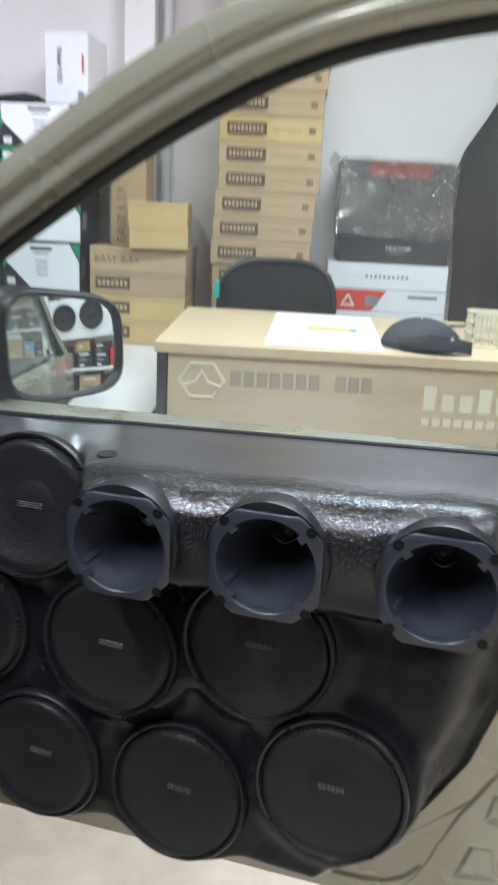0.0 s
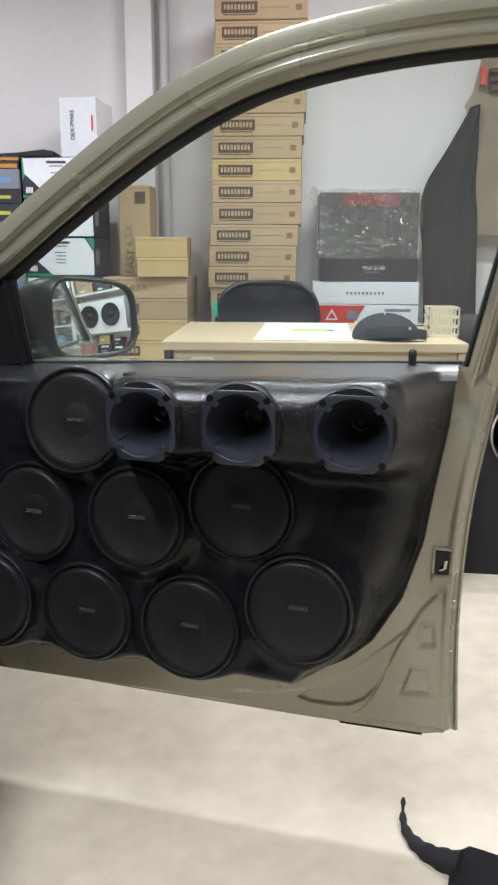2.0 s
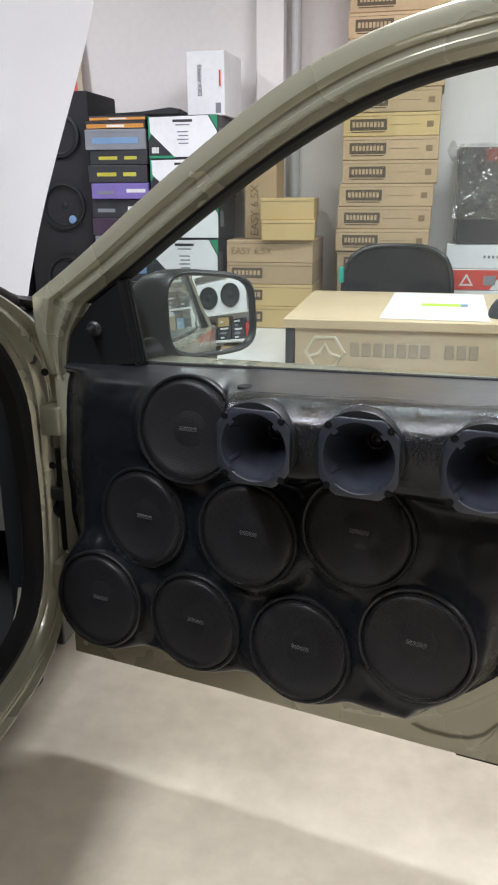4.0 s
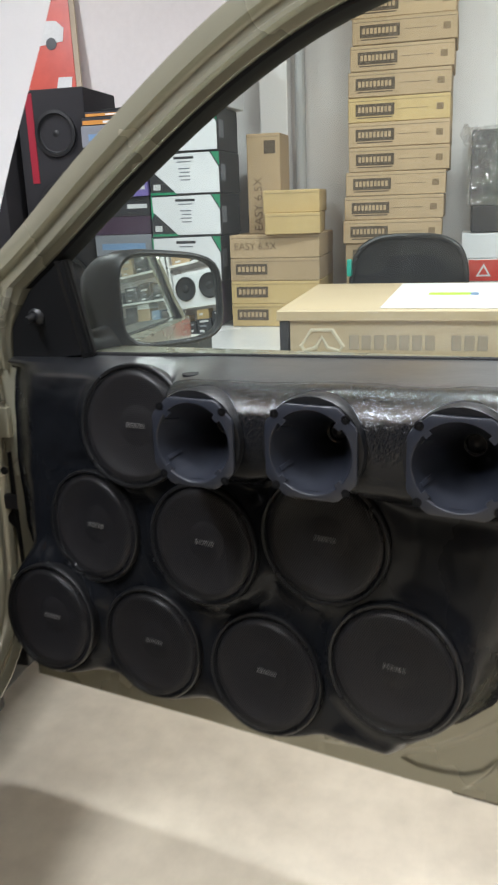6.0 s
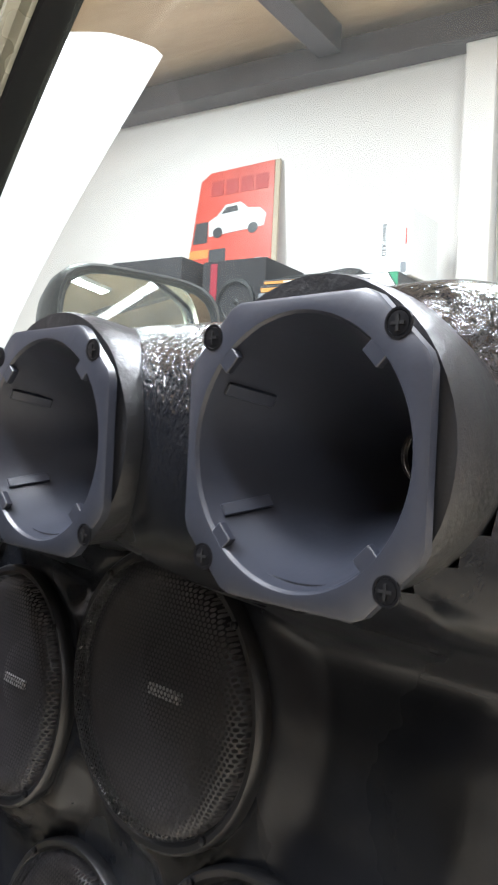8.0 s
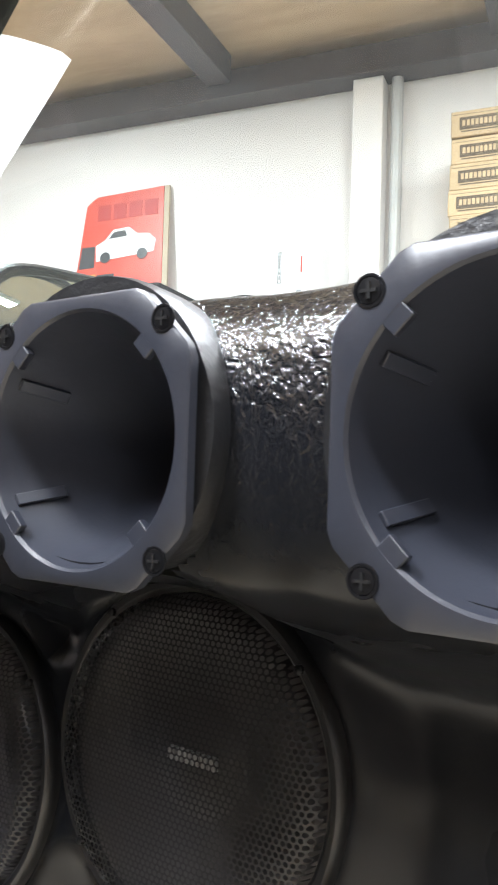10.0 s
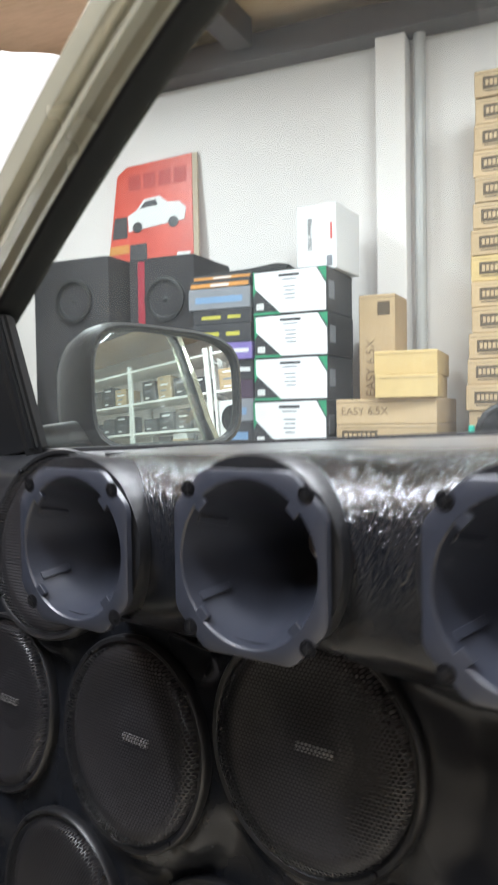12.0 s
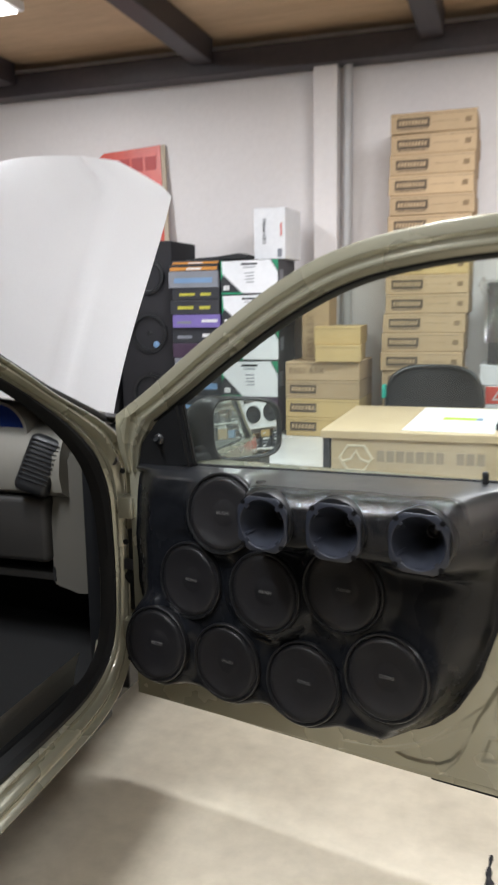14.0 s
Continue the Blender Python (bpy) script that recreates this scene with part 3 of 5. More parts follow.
part("mirror_foot", tube([(-0.06, 0.05, -0.04), (-0.11, 0.04, -0.065), (-0.17, 0.02, -0.075)], [0.035, 0.03, 0.03], 14), M_BLACK, mirror, smooth=True)


# ---- sculpted speaker panel ----
# along, up, out, yaw and upward tilt of each speaker ring
SPEAKERS = [(0.333, 0.850, -0.082, 1, 10), (0.227, 0.661, -0.071, -6, 6), (0.455, 0.677, -0.099, -4, 5), (0.656, 0.718, -0.105, -2, 3), (0.140, 0.488, -0.106, -2, 7), (0.344, 0.477, -0.094, -4, 4), (0.557, 0.478, -0.104, -4, 9), (0.763, 0.544, -0.118, -3, 6)]
HORNS = [(0.520, 0.880), (0.684, 0.884), (0.862, 0.885)]
FLAT = np.array([(0.03, 0.955), (0.012, 0.952), (-0.012, 0.945), (-0.022, 0.925), (-0.026, 0.90), (-0.029, 0.87), (-0.032, 0.835), (-0.034, 0.805), (-0.037, 0.785), (-0.040, 0.75), (-0.046, 0.70), (-0.056, 0.60), (-0.062, 0.50), (-0.055, 0.42), (-0.03, 0.37), (0.02, 0.336)])
RIDGE = np.array([(0.03, 0.955), (-0.03, 0.955), (-0.11, 0.952), (-0.168, 0.945), (-0.195, 0.922), (-0.201, 0.88), (-0.195, 0.838), (-0.165, 0.808), (-0.115, 0.79), (-0.068, 0.765), (-0.062, 0.70), (-0.066, 0.60), (-0.070, 0.50), (-0.06, 0.42), (-0.035, 0.37), (0.02, 0.336)])
# matching stations of the two profiles
st = np.linspace(0, 1, len(FLAT))
dense = np.linspace(0, 1, 150)


def profile(table):
    return np.stack([np.interp(dense, st, table[:, 0]), np.interp(dense, st, table[:, 1])], 1)


def soften(p, times=5):
    for _ in range(times):
        p[1:-1] = 0.25 * p[:-2] + 0.5 * p[1:-1] + 0.25 * p[2:]
    return p


FL, RI = soften(profile(FLAT)), soften(profile(RIDGE), 14)


def panel_grid(nu=190):
    rows = []
    for (fw, fz), (rw, rz) in zip(FL, RI):
        ul = interp(fz, [0.32, 0.36, 0.42, 0.5, 0.6, 0.73, 0.9, 0.96], [0.13, 0.075, 0.045, 0.02, 0.0, -0.004, 0.013, 0.03])
        ur = interp(fz, [0.336, 0.339, 0.344, 0.354, 0.368, 0.392, 0.432, 0.526, 0.643, 0.753, 0.861, 0.964], [0.50, 0.62, 0.70, 0.755, 0.80, 0.838, 0.882, 0.934, 0.968, 0.983, 1.0, 1.010])
        row = []
        for k in range(nu):
            a = k / (nu - 1)
            u = ul + a * (ur - ul)
            r = smooth_step(0.36, 0.47, u) * (1 - smooth_step(0.895, 0.985, u))
            w, z = fw + r * (rw - fw), fz + r * (rz - fz)
            low = 1 - smooth_step(0.725, 0.83, z)
            if u < 0.46:
                low = max(low, (1 - smooth_step(0.37, 0.46, u)) * (1 - smooth_step(0.925, 0.95, z)))
            total, lay = 1e-9, 0.0
            for cu, cz, cw, yaw, up in SPEAKERS:
                d = math.hypot(u - cu, z - cz)
                plane = cw + math.tan(radians(up)) * (z - cz) + math.tan(radians(yaw)) * (u - cu)
                plane = max(-0.14, min(-0.05, plane))
                near = 1 / (d * d + 0.006) ** 1.5
                total, lay = total + near, lay + near * plane
            body = lay / total + 0.019
            edge = min(u - ul, ur - u, (z - 0.326) * 1.3)
            body = 0.018 + (body - 0.018) * smooth_step(-0.01, 0.105, edge)
            share, seat = 0.0, 0.0
            for cu, cz, cw, yaw, up in SPEAKERS:
                d = math.hypot(u - cu, z - cz)
                f = 1 - smooth_step(0.099, 0.132, d)
                share += f
                seat += f * (cw + 0.009 + math.tan(radians(up)) * (z - cz) + math.tan(radians(yaw)) * (u - cu))
            well = max(1 - smooth_step(0.080, 0.092, math.hypot(u - cu, z - cz)) for cu, cz, cw, yaw, up in SPEAKERS)
            body = body * (1 - min(1.0, share)) + seat / max(1.0, share) + 0.024 * well
            low += (1 - low) * min(1.0, share) * (1 - smooth_step(0.80, 0.84, z))
            w += low * (body - w)
            side = min(u - ul, ur - u)
            e = 1 - smooth_step(0.0, 0.035, side)
            if z < 0.93:
                w += e * e * (0.018 - w)
            w += 0.0022 * noise.noise(Vector((u * 16, z * 16, 3.1))) + 0.001 * noise.noise(Vector((u * 45, z * 45, 1.7)))
            for hu, hz in HORNS:
                near = math.exp(-((u - hu) / 0.06) ** 2) * smooth_step(0.895, 0.925, z) * smooth_step(0.04, 0.14, -w)
                z += 0.002 * near
                shoulder = math.exp(-((u - hu) / 0.058) ** 2) * smooth_step(0.86, 0.915, z) * smooth_step(0.12, 0.185, -w)
                z += 0.005 * shoulder
            z += 0.037 * (u - 0.66) * smooth_step(0.84, 0.95, z)
            row.append((u, w, z))
        rows.append(row)
    return rows


panel = sheet(panel_grid())
opened = [f for f in panel.faces if any(f.calc_center_median().y < -0.11 and math.hypot(f.calc_center_median().x - hu, f.calc_center_median().z - hz) < 0.062 for hu, hz in HORNS)]
bmesh.ops.delete(panel, geom=opened, context="FACES")
part("speaker_panel", panel, M_COAT, door, "glossy black textured fibreglass speaker panel", smooth=True)
for hu, hz in HORNS:
    prof = [(0.050, -0.12), (0.059, -0.15), (0.0635, -0.172), (0.0660, -0.190), (0.0668, -0.2050), (0.0658, -0.2098), (0.0570, -0.2104)]
    bm = lathe(prof, 48, (hu, 0, hz + 0.003))
    for v in bm.verts:
        v.co.y += 0.0012 * noise.noise(v.co * 40)
        if v.co.z < hz - 0.04:
            v.co.z += 0.25 * (hz - 0.04 - v.co.z)
    part("horn_pod", bm, M_POD, door, "glossy black textured collar behind a horn", smooth=True)


def speaker(cu, cz, cw, yaw, up):
    sp = new("speaker")
    sp.parent = door
    sp.matrix_basis = pose(cu, cw, cz, -up, 0, yaw)
    part("ring", lathe([(0.097, 0.022), (0.0982, 0.006), (0.098, 0.001), (0.096, -0.0015), (0.0925, -0.001), (0.090, 0.002), (0.0885, 0.008)], 56), M_RING, sp, smooth=True)
    dome = [(0.0895, 0.002), (0.0885, -0.004), (0.085, -0.0085), (0.078, -0.0105), (0.06, -0.012), (0.03, -0.013), (0.004, -0.0132)]
    part("grille", lathe(dome, 56), M_GRILLE, sp, "black perforated steel grille", smooth=True)
    part("cone", lathe([(0.0885, 0.006), (0.083, 0.004), (0.078, 0.0045), (0.073, 0.008), (0.05, 0.0115), (0.034, 0.014), (0.032, 0.0138), (0.026, 0.0118), (0.014, 0.0105), (0.002, 0.0100)], 44), M_CONE, sp, smooth=True)
    part("emblem", merge(*[block(-0.017 + 0.0058 * i, -0.0126 + 0.0058 * i, 0.0068, 0.0108, -0.0036, 0.0036, 0.0005, 1) for i in range(6)]), M_EMBLEM, sp, "small grey emblem bars")
    for a in (40, 130, 220, 310):
        x, z = 0.0935 * math.cos(radians(a)), 0.0935 * math.sin(radians(a))
        part("screw", lathe([(0.0028, 0.0), (0.0026, -0.0022), (0.001, -0.003)], 10, (x, -0.001, z)), M_SCREW, sp)
    return sp


for row in SPEAKERS:
    speaker(*row)


def flange():
    """Square plate with cut corners and a round mouth."""
    bm = bmesh.new()
    n, r, c = 72, 0.0565, 0.0635
    cut = 0.027
    rows = []
    for y, rr, grow in ((0.0055, None, 0.0), (0.0010, None, 0.0), (0.0, None, -0.0015), (0.0, r + 0.0012, 0), (0.0015, r, 0)):
        row = []
        for i in range(n):
            a = 2 * math.pi * (i + 0.5) / n
            ca, sa = math.cos(a), math.sin(a)
            if rr is None:
                k = min(c / max(abs(ca), 1e-6), c / max(abs(sa), 1e-6), (2 * c - cut) / (abs(ca) + abs(sa))) + grow
                row.append(bm.verts.new((k * ca, y, k * sa)))
            else:
                row.append(bm.verts.new((rr * ca, y, rr * sa)))
        rows.append(row)
    for p, q in zip(rows, rows[1:]):
        for i in range(n):
            bm.faces.new((p[i], p[(i + 1) % n], q[(i + 1) % n], q[i]))
    return bm


def horn(hu, hz):
    h = new("horn")
    h.parent = door
    h.matrix_basis = pose(hu, -0.2175, hz) @ Matrix.Diagonal((0.935, 1, 0.935, 1))
    part("flange", flange(), M_HORN, h, "grey plastic square flange", smooth=True)
    prof = [(0.0565, 0.0015), (0.0545, 0.008), (0.050, 0.020), (0.043, 0.036), (0.034, 0.054), (0.025, 0.072), (0.018, 0.088), (0.0145, 0.098), (0.0140, 0.104)]
    part("throat", lathe(prof, 56), M_HORN, h, "smooth grey flaring throat", smooth=True)
    part("driver", lathe([(0.0140, 0.104), (0.0115, 0.1015), (0.008, 0.0995), (0.004, 0.0985), (0.001, 0.098)], 28), M_DRIVER, h, "dark glossy driver dome", smooth=True)
    part("driver_ring", lathe([(0.0150, 0.0965), (0.0140, 0.0975), (0.0132, 0.100), (0.0142, 0.101)], 32, closed=True), M_CHROME, h, "bright metal throat ring", smooth=True)
    for a in (45, 135, 225, 315):
        ca, sa = math.cos(radians(a)), math.sin(radians(a))
        x, z = 0.0693 * ca, 0.0693 * sa
        part("screw", lathe([(0.0062, 0.0003), (0.0060, -0.0004), (0.0050, -0.0004), (0.0048, 0.0002), (0.0046, -0.0003), (0.001, -0.0006)], 18, (x, 0, z)), M_SCREW, h, "dark crosshead screw")
        part("screw_cross", merge(block(x - 0.003, x + 0.003, -0.0010, -0.0005, z - 0.0006, z + 0.0006), block(x - 0.0006, x + 0.0006, -0.0011, -0.0004, z - 0.003, z + 0.003)), M_RUBBER, h)
        bm = block(-0.005, 0.005, 0.0001, 0.004, -0.0042, 0.003, 0.0004, 1)
        bmesh.ops.transform(bm, matrix=Matrix.Translation((0.0555 * ca, 0, 0.0555 * sa)) @ Matrix.Rotation(radians(90 - a), 4, "Y"), verts=bm.verts[:])
        part("notch_tab", bm, M_HORN, h)
    for a in (150, 212):
        ca, sa = math.cos(radians(a)), math.sin(radians(a))
        bm = block(-0.003, 0.003, 0.008, 0.032, -0.0016, 0.0012, 0.0004, 1)
        rot = Matrix.Translation((0.0572 * ca, 0, 0.0572 * sa)) @ Matrix.Rotation(radians(90 - a), 4, "Y") @ Matrix.Rotation(radians(-22), 4, "X")
        bmesh.ops.transform(bm, matrix=rot, verts=bm.verts[:])
        part("moulded_rib", bm, M_HORN, h)
    return h


for hu, hz in HORNS:
    horn(hu, hz)

part("lock_pin", lathe([(0.0065, 0.0), (0.007, 0.02), (0.007, 0.03), (0.004, 0.034)], 16), M_BLACK, door, "black lock pin", smooth=True).matrix_basis = pose(0.931, 0.006, 0.956, 90, 0, 0)
part("shelf_grommet", lathe([(0.013, 0.0), (0.013, 0.003), (0.009, 0.005), (0.003, 0.004)], 20), M_BLACK, door, "small black plug on the panel shelf", smooth=True).matrix_basis = pose(0.458, -0.105, 0.9455, -90, 0, 0)


# ---- car body ----
car = holder("car", pose(-0.47, 1.80, 0), "beige car body with open doorway and dark carpeted interior", "car")


def doorway():
    """Front door aperture seen from the side: an outer and an inner outline, y along the car."""
    outer = curve_through([(-1.75, 1.44), (-1.2, 1.43), (-0.80, 1.36), (-0.50, 1.24), (-0.30, 1.14), (-0.08, 1.045), (0.03, 0.97), (0.075, 0.86), (0.055, 0.72), (0.045, 0.55), (0.03, 0.40), (-0.02, 0.31), (-0.16, 0.245), (-0.55, 0.225), (-1.2, 0.22), (-1.75, 0.22)], 90)
    inner = curve_through([(-1.75, 1.36), (-1.2, 1.35), (-0.82, 1.29), (-0.56, 1.20), (-0.40, 1.12), (-0.25, 1.0), (-0.14, 0.86), (-0.10, 0.74), (-0.085, 0.62), (-0.10, 0.48), (-0.16, 0.41), (-0.30, 0.385), (-0.60, 0.39), (-0.95, 0.395), (-1.3, 0.40), (-1.75, 0.40)], 90)
    return outer, inner


d_out, d_in = doorway()


def doorway_lanes(profile_rows):
    return sheet([[(x, o[0] + f * (i[0] - o[0]), o[1] + f * (i[1] - o[1])) for o, i in zip(d_out, d_in)] for f, x in profile_rows])


part("door_aperture", doorway_lanes([(-0.04, -0.12), (-0.01, -0.02), (0.01, -0.004), (0.05, 0.006), (0.10, 0.009), (0.14, 0.003), (0.16, -0.004), (0.20, -0.006), (0.24, 0.001), (0.31, 0.003), (0.36, -0.003), (0.385, -0.015), (0.44, -0.019), (0.49, -0.010), (0.53, -0.007), (0.57, -0.014), (0.60, -0.03), (0.62, -0.06)]), M_PAINT, car, "beige painted pillar and sill", smooth=True)
part("aperture_seal", doorway_lanes([(0.57, -0.03), (0.59, -0.013), (0.66, -0.012), (0.73, -0.022), (0.75, -0.05)]), M_RUBBER, car, "black rubber door seal", smooth=True)
part("sill_underside", block(-0.25, -0.03, -1.75, -0.05, 0.195, 0.23, 0.008), M_BLACK, car)
# interior
part("cabin_floor", block(-1.3, -0.11, -1.8, 0.42, 0.26, 0.30, 0.01), M_CARPET, car, "black carpeted cabin floor")
part("bulkhead", block(-1.3, -0.10, 0.36, 0.44, 0.28, 0.95, 0.01), M_CARPET, car, "black carpeted bulkhead")
part("sill_carpet", sheet([[(-0.10 - 0.012 * k, y, z) for k, z in enumerate((0.40, 0.36, 0.30))] for y in (-1.7, -1.0, -0.4, -0.1)]), M_TRIMGREY, car, "grey sill carpet")
part("kick_panel", prism([(-0.266, 0.762), (-0.249, 0.848), (-0.223, 0.902), (-0.188, 0.934), (-0.136, 0.955), (-0.065, 0.939), (-0.029, 0.778), (-0.06, 0.506), (-0.18, 0.508), (-0.267, 0.52), (-0.265, 0.66)], 0.05, 0.11, 0.012), M_TRIMGREY, car, "grey brown dashboard end panel", smooth=True)
part("rear_bulkhead", block(-1.35, -0.15, -1.85, -1.78, 0.25, 1.4), M_CARPET, car)
part("far_side", block(-1.42, -1.36, -1.85, 0.44, 0.25, 1.0), M_CARPET, car)
part("roof", block(-1.4, -0.05, -1.9, -0.78, 1.42, 1.46, 0.02), M_PAINT, car)
# unseen slab added to keep lamp light off the floor beneath the car
part("underbody_light_blocker", block(-1.4, -0.06, -1.9, 0.5, 0.19, 0.25, 0.01), M_BLACK, car)
part("far_pillar", block(-1.42, -1.36, -1.9, -1.5, 1.0, 1.44), M_PAINT, car)


def dash():
    prof = [(0.36, 0.80), (0.05, 0.80), (0.015, 0.82), (0.0, 0.87), (0.012, 0.93), (0.04, 0.975), (0.09, 1.0), (0.18, 1.015), (0.28, 1.02), (0.36, 1.01)]
    bm = bmesh.new()
    rows = [[bm.verts.new((x, y * s, z)) for y, z in prof] for x, s in ((-0.195, 0.90), (-0.203, 0.98), (-0.22, 1.0), (-0.7, 1.03), (-1.25, 1.0))]
    for p, q in zip(rows, rows[1:]):
        for i in range(len(prof)):
            bm.faces.new((p[i], p[(i + 1) % len(prof)], q[(i + 1) % len(prof)], q[i]))
    bm.faces.new(rows[0])
    bm.faces.new(rows[-1][::-1])
    return bm


dashboard = part("dashboard", dash(), M_DASH, car, "beige dashboard end with black air vent", smooth=True)
vent = part("air_vent", block(-0.052, 0.052, -0.02, 0.05, -0.086, 0.086, 0.022, 3), M_BLACK, dashboard, "black air vent", smooth=True)
vent.matrix_basis = pose(-0.262, 0.012, 0.898, -14, 20, 14)
for i in range(10):
    slat = part("vent_slat", block(-0.043, 0.043, -0.026, -0.012, -0.050 + 0.0128 * i, -0.0465 + 0.0128 * i, 0.001, 1), M_BLACK, dashboard)
    slat.matrix_basis = vent.matrix_basis
part("instrument_pod", lathe([(0.10, 0.02), (0.105, -0.02), (0.098, -0.05), (0.09, -0.05), (0.085, -0.02)], 32, (-0.42, 0.10, 0.975)), M_DASH, dashboard, smooth=True)
part("blue_dial", lathe([(0.084, 0.0), (0.04, 0.003), (0.003, 0.004)], 28, (-0.42, 0.075, 0.975)), plain("deep_blue_dial", (0.012, 0.03, 0.16), 0.25), dashboard, "blue dial face")
part("glovebox", block(-0.9, -0.258, 0.02, 0.3, 0.60, 0.80, 0.02, 3), M_TRIMDARK, dashboard, "grey glovebox", smooth=True)
part("shelf_edge", block(-0.9, -0.21, 0.06, 0.3, 0.535, 0.56, 0.006), M_TRIMDARK, dashboard)
part("latch_tab", block(-0.262, -0.250, 0.048, 0.059, 0.54, 0.585, 0.002), M_CHROME, dashboard, "bright metal tab")
part("hinge_cover", tube([(0.020, 0.016, 0.50), (0.027, 0.010, 0.56), (0.027, 0.010, 0.66), (0.020, 0.016, 0.73)], [0.013, 0.017, 0.017, 0.013], 14), M_RUBBER, car, "black rubber cable sleeve", smooth=True)
for z in (0.97, 0.90, 0.70, 0.36):
    part("plug", lathe([(0.008, 0.0), (0.007, -0.003), (0.002, -0.0045)], 14, (0.012, -0.012, z)), M_RUBBER, car, "small black body plug", smooth=True)
# hinges, wing edge, wiper trough
for z in (0.80, 0.45):
    part("hinge", merge(block(0.0, 0.045, -0.03, 0.05, z - 0.03, z + 0.03, 0.006), tube([(0.03, 0.02, z - 0.04), (0.03, 0.02, z), (0.03, 0.02, z + 0.04)], 0.009, 12)), M_PAINT, car, "beige painted door hinge", smooth=True)
# black block added in the hinge gap; its colour stands in for shade
part("gap_shade_filler", block(-0.14, -0.016, 0.03, 0.16, 0.24, 1.0, 0.004), M_BLACK, car, "black filler block standing in for the shade in the gap behind the hinges")
part("check_strap", block(0.002, 0.05, -0.012, 0.002, 0.62, 0.65, 0.003), M_STEEL, car)
part("wiring_boot", tube([(-0.01, 0.02, 0.60), (0.02, 0.012, 0.585), (0.045, 0.015, 0.60)], [0.016, 0.019, 0.016], 12), M_RUBBER, car, "black rubber wiring boot", smooth=True)
part("pillar_bolt", lathe([(0.012, 0.0), (0.012, 0.006), (0.006, 0.009)], 6, (-0.005, -0.03, 0.93)), M_STEEL, car)
wing = curve_through([(0.10, 1.02), (0.16, 0.985), (0.4, 0.88), (0.9, 0.72), (1.1, 0.67)], 20)
part("front_wing", sheet([[(-0.10, y, z + 0.012) for y, z in wing], [(-0.04, y, z + 0.006) for y, z in wing], [(-0.012, y, z - 0.03) for y, z in wing], [(0.0, y, z - 0.15) for y, z in wing], [(0.0, y, 0.45) for y, z in wing], [(-0.01, y, 0.28) for y, z in wing]]), M_PAINT, car, "beige front wing", smooth=True)
part("scuttle", sheet([[(-0.08 - 1.2 * k / 6, y, z + 0.05 * math.sin(math.pi * k / 6)) for k in range(7)] for y, z in ((-0.02, 1.06), (0.10, 1.03), (0.16, 1.0), (0.3, 1.0))]), M_BLACK, car, "black scuttle under the windscreen", smooth=True)
part("windscreen_edge", tube([(-0.045, -0.80, 1.375), (-0.045, -0.50, 1.255), (-0.045, -0.28, 1.15), (-0.05, -0.05, 1.062), (-0.07, 0.04, 1.035)], 0.012, 10), M_RUBBER, car, "black windscreen edge", smooth=True)
part("engine_bay", block(-1.3, -0.12, 0.45, 1.25, 0.4, 0.82, 0.03), M_BLACK, car)
wheel = new("wheel")
wheel.parent = car
wheel.matrix_basis = pose(-0.12, 0.75, 0.29, 0, 0, 90)
part("tyre", lathe([(0.20, -0.08), (0.27, -0.085), (0.288, -0.06), (0.29, 0.06), (0.27, 0.085), (0.20, 0.08)], 40, closed=True), M_RUBBER, wheel, smooth=True)
part("rim", lathe([(0.2, -0.06), (0.18, -0.03), (0.05, -0.04), (0.01, -0.045)], 30), M_GREY, wheel, smooth=True)


def bonnet():
    """Raised panel: hinge edge low by the windscreen, free edge up and forward."""
    rows = []
    for i in range(25):
        t = i / 24
        row = []
        for k in range(31):
            a = k / 30
            left, right = -1.62, -0.638 + 0.075 * smooth_step(0.0, 0.85, t)
            if t > 0.84:
                right -= 0.235 * ((t - 0.84) / 0.16) ** 1.15
                left += 0.20 * ((t - 0.84) / 0.16) ** 2
            x = left + a * (right - left)
            bow = 0.035 * (1 - (2 * a - 1) ** 2) + 0.02 * math.sin(math.pi * t)
            y = 2.08 + 0.43 * t
            z = 1.0 + 0.86 * t - 0.02 * (2 * a - 1) ** 2
            crease = 0.010 * math.exp(-((a - 0.80) / 0.02) ** 2) + 0.010 * math.exp(-((a - 0.2) / 0.02) ** 2)
            row.append((x, y - bow - crease, z + 0.3 * bow))
        rows.append(row)
    bm = sheet(rows)
    bmesh.ops.solidify(bm, geom=bm.faces[:], thickness=0.018)
    return bm


part("bonnet", bonnet(), M_HOOD, car, "white raised bonnet panel", smooth=True).matrix_basis = car.matrix_world.inverted()


# ---- boxes along the wall ----
def box_thing(name, x0, x1, y0, y1, z0, z1, material, label, category="box", group="", turn=0.0, bevel=0.003):
    """A box whose base centre is its origin; prints go on its front (towards -y)."""
    cx, cy = (x0 + x1) / 2, (y0 + y1) / 2
    hx, hy, h = (x1 - x0) / 2, (y1 - y0) / 2, z1 - z0
    root = holder(name, pose(cx, cy, z0, 0, 0, turn), label, category, group)
    part("carton", block(-hx, hx, -hy, hy, 0, h, bevel, 1), material, root)
    part("lid_seam", block(-hx + 0.004, hx - 0.004, -hy - 0.0008, -hy + 0.002, h - 0.0145, h - 0.013), M_INK if material in (M_CARD, M_CARD_Y) else material, root)
    return root, hx, hy, h


def patch(name, root, hx, hy, h, a0, a1, b0, b1, material, lift=0.0012, label=""):
    """A flat print on the front, by shares of its width and height."""
    return part(name, block(-hx + 2 * hx * a0, -hx + 2 * hx * a1, -hy - lift, -hy + 0.001, h * b0, h * b1), material, root, label)


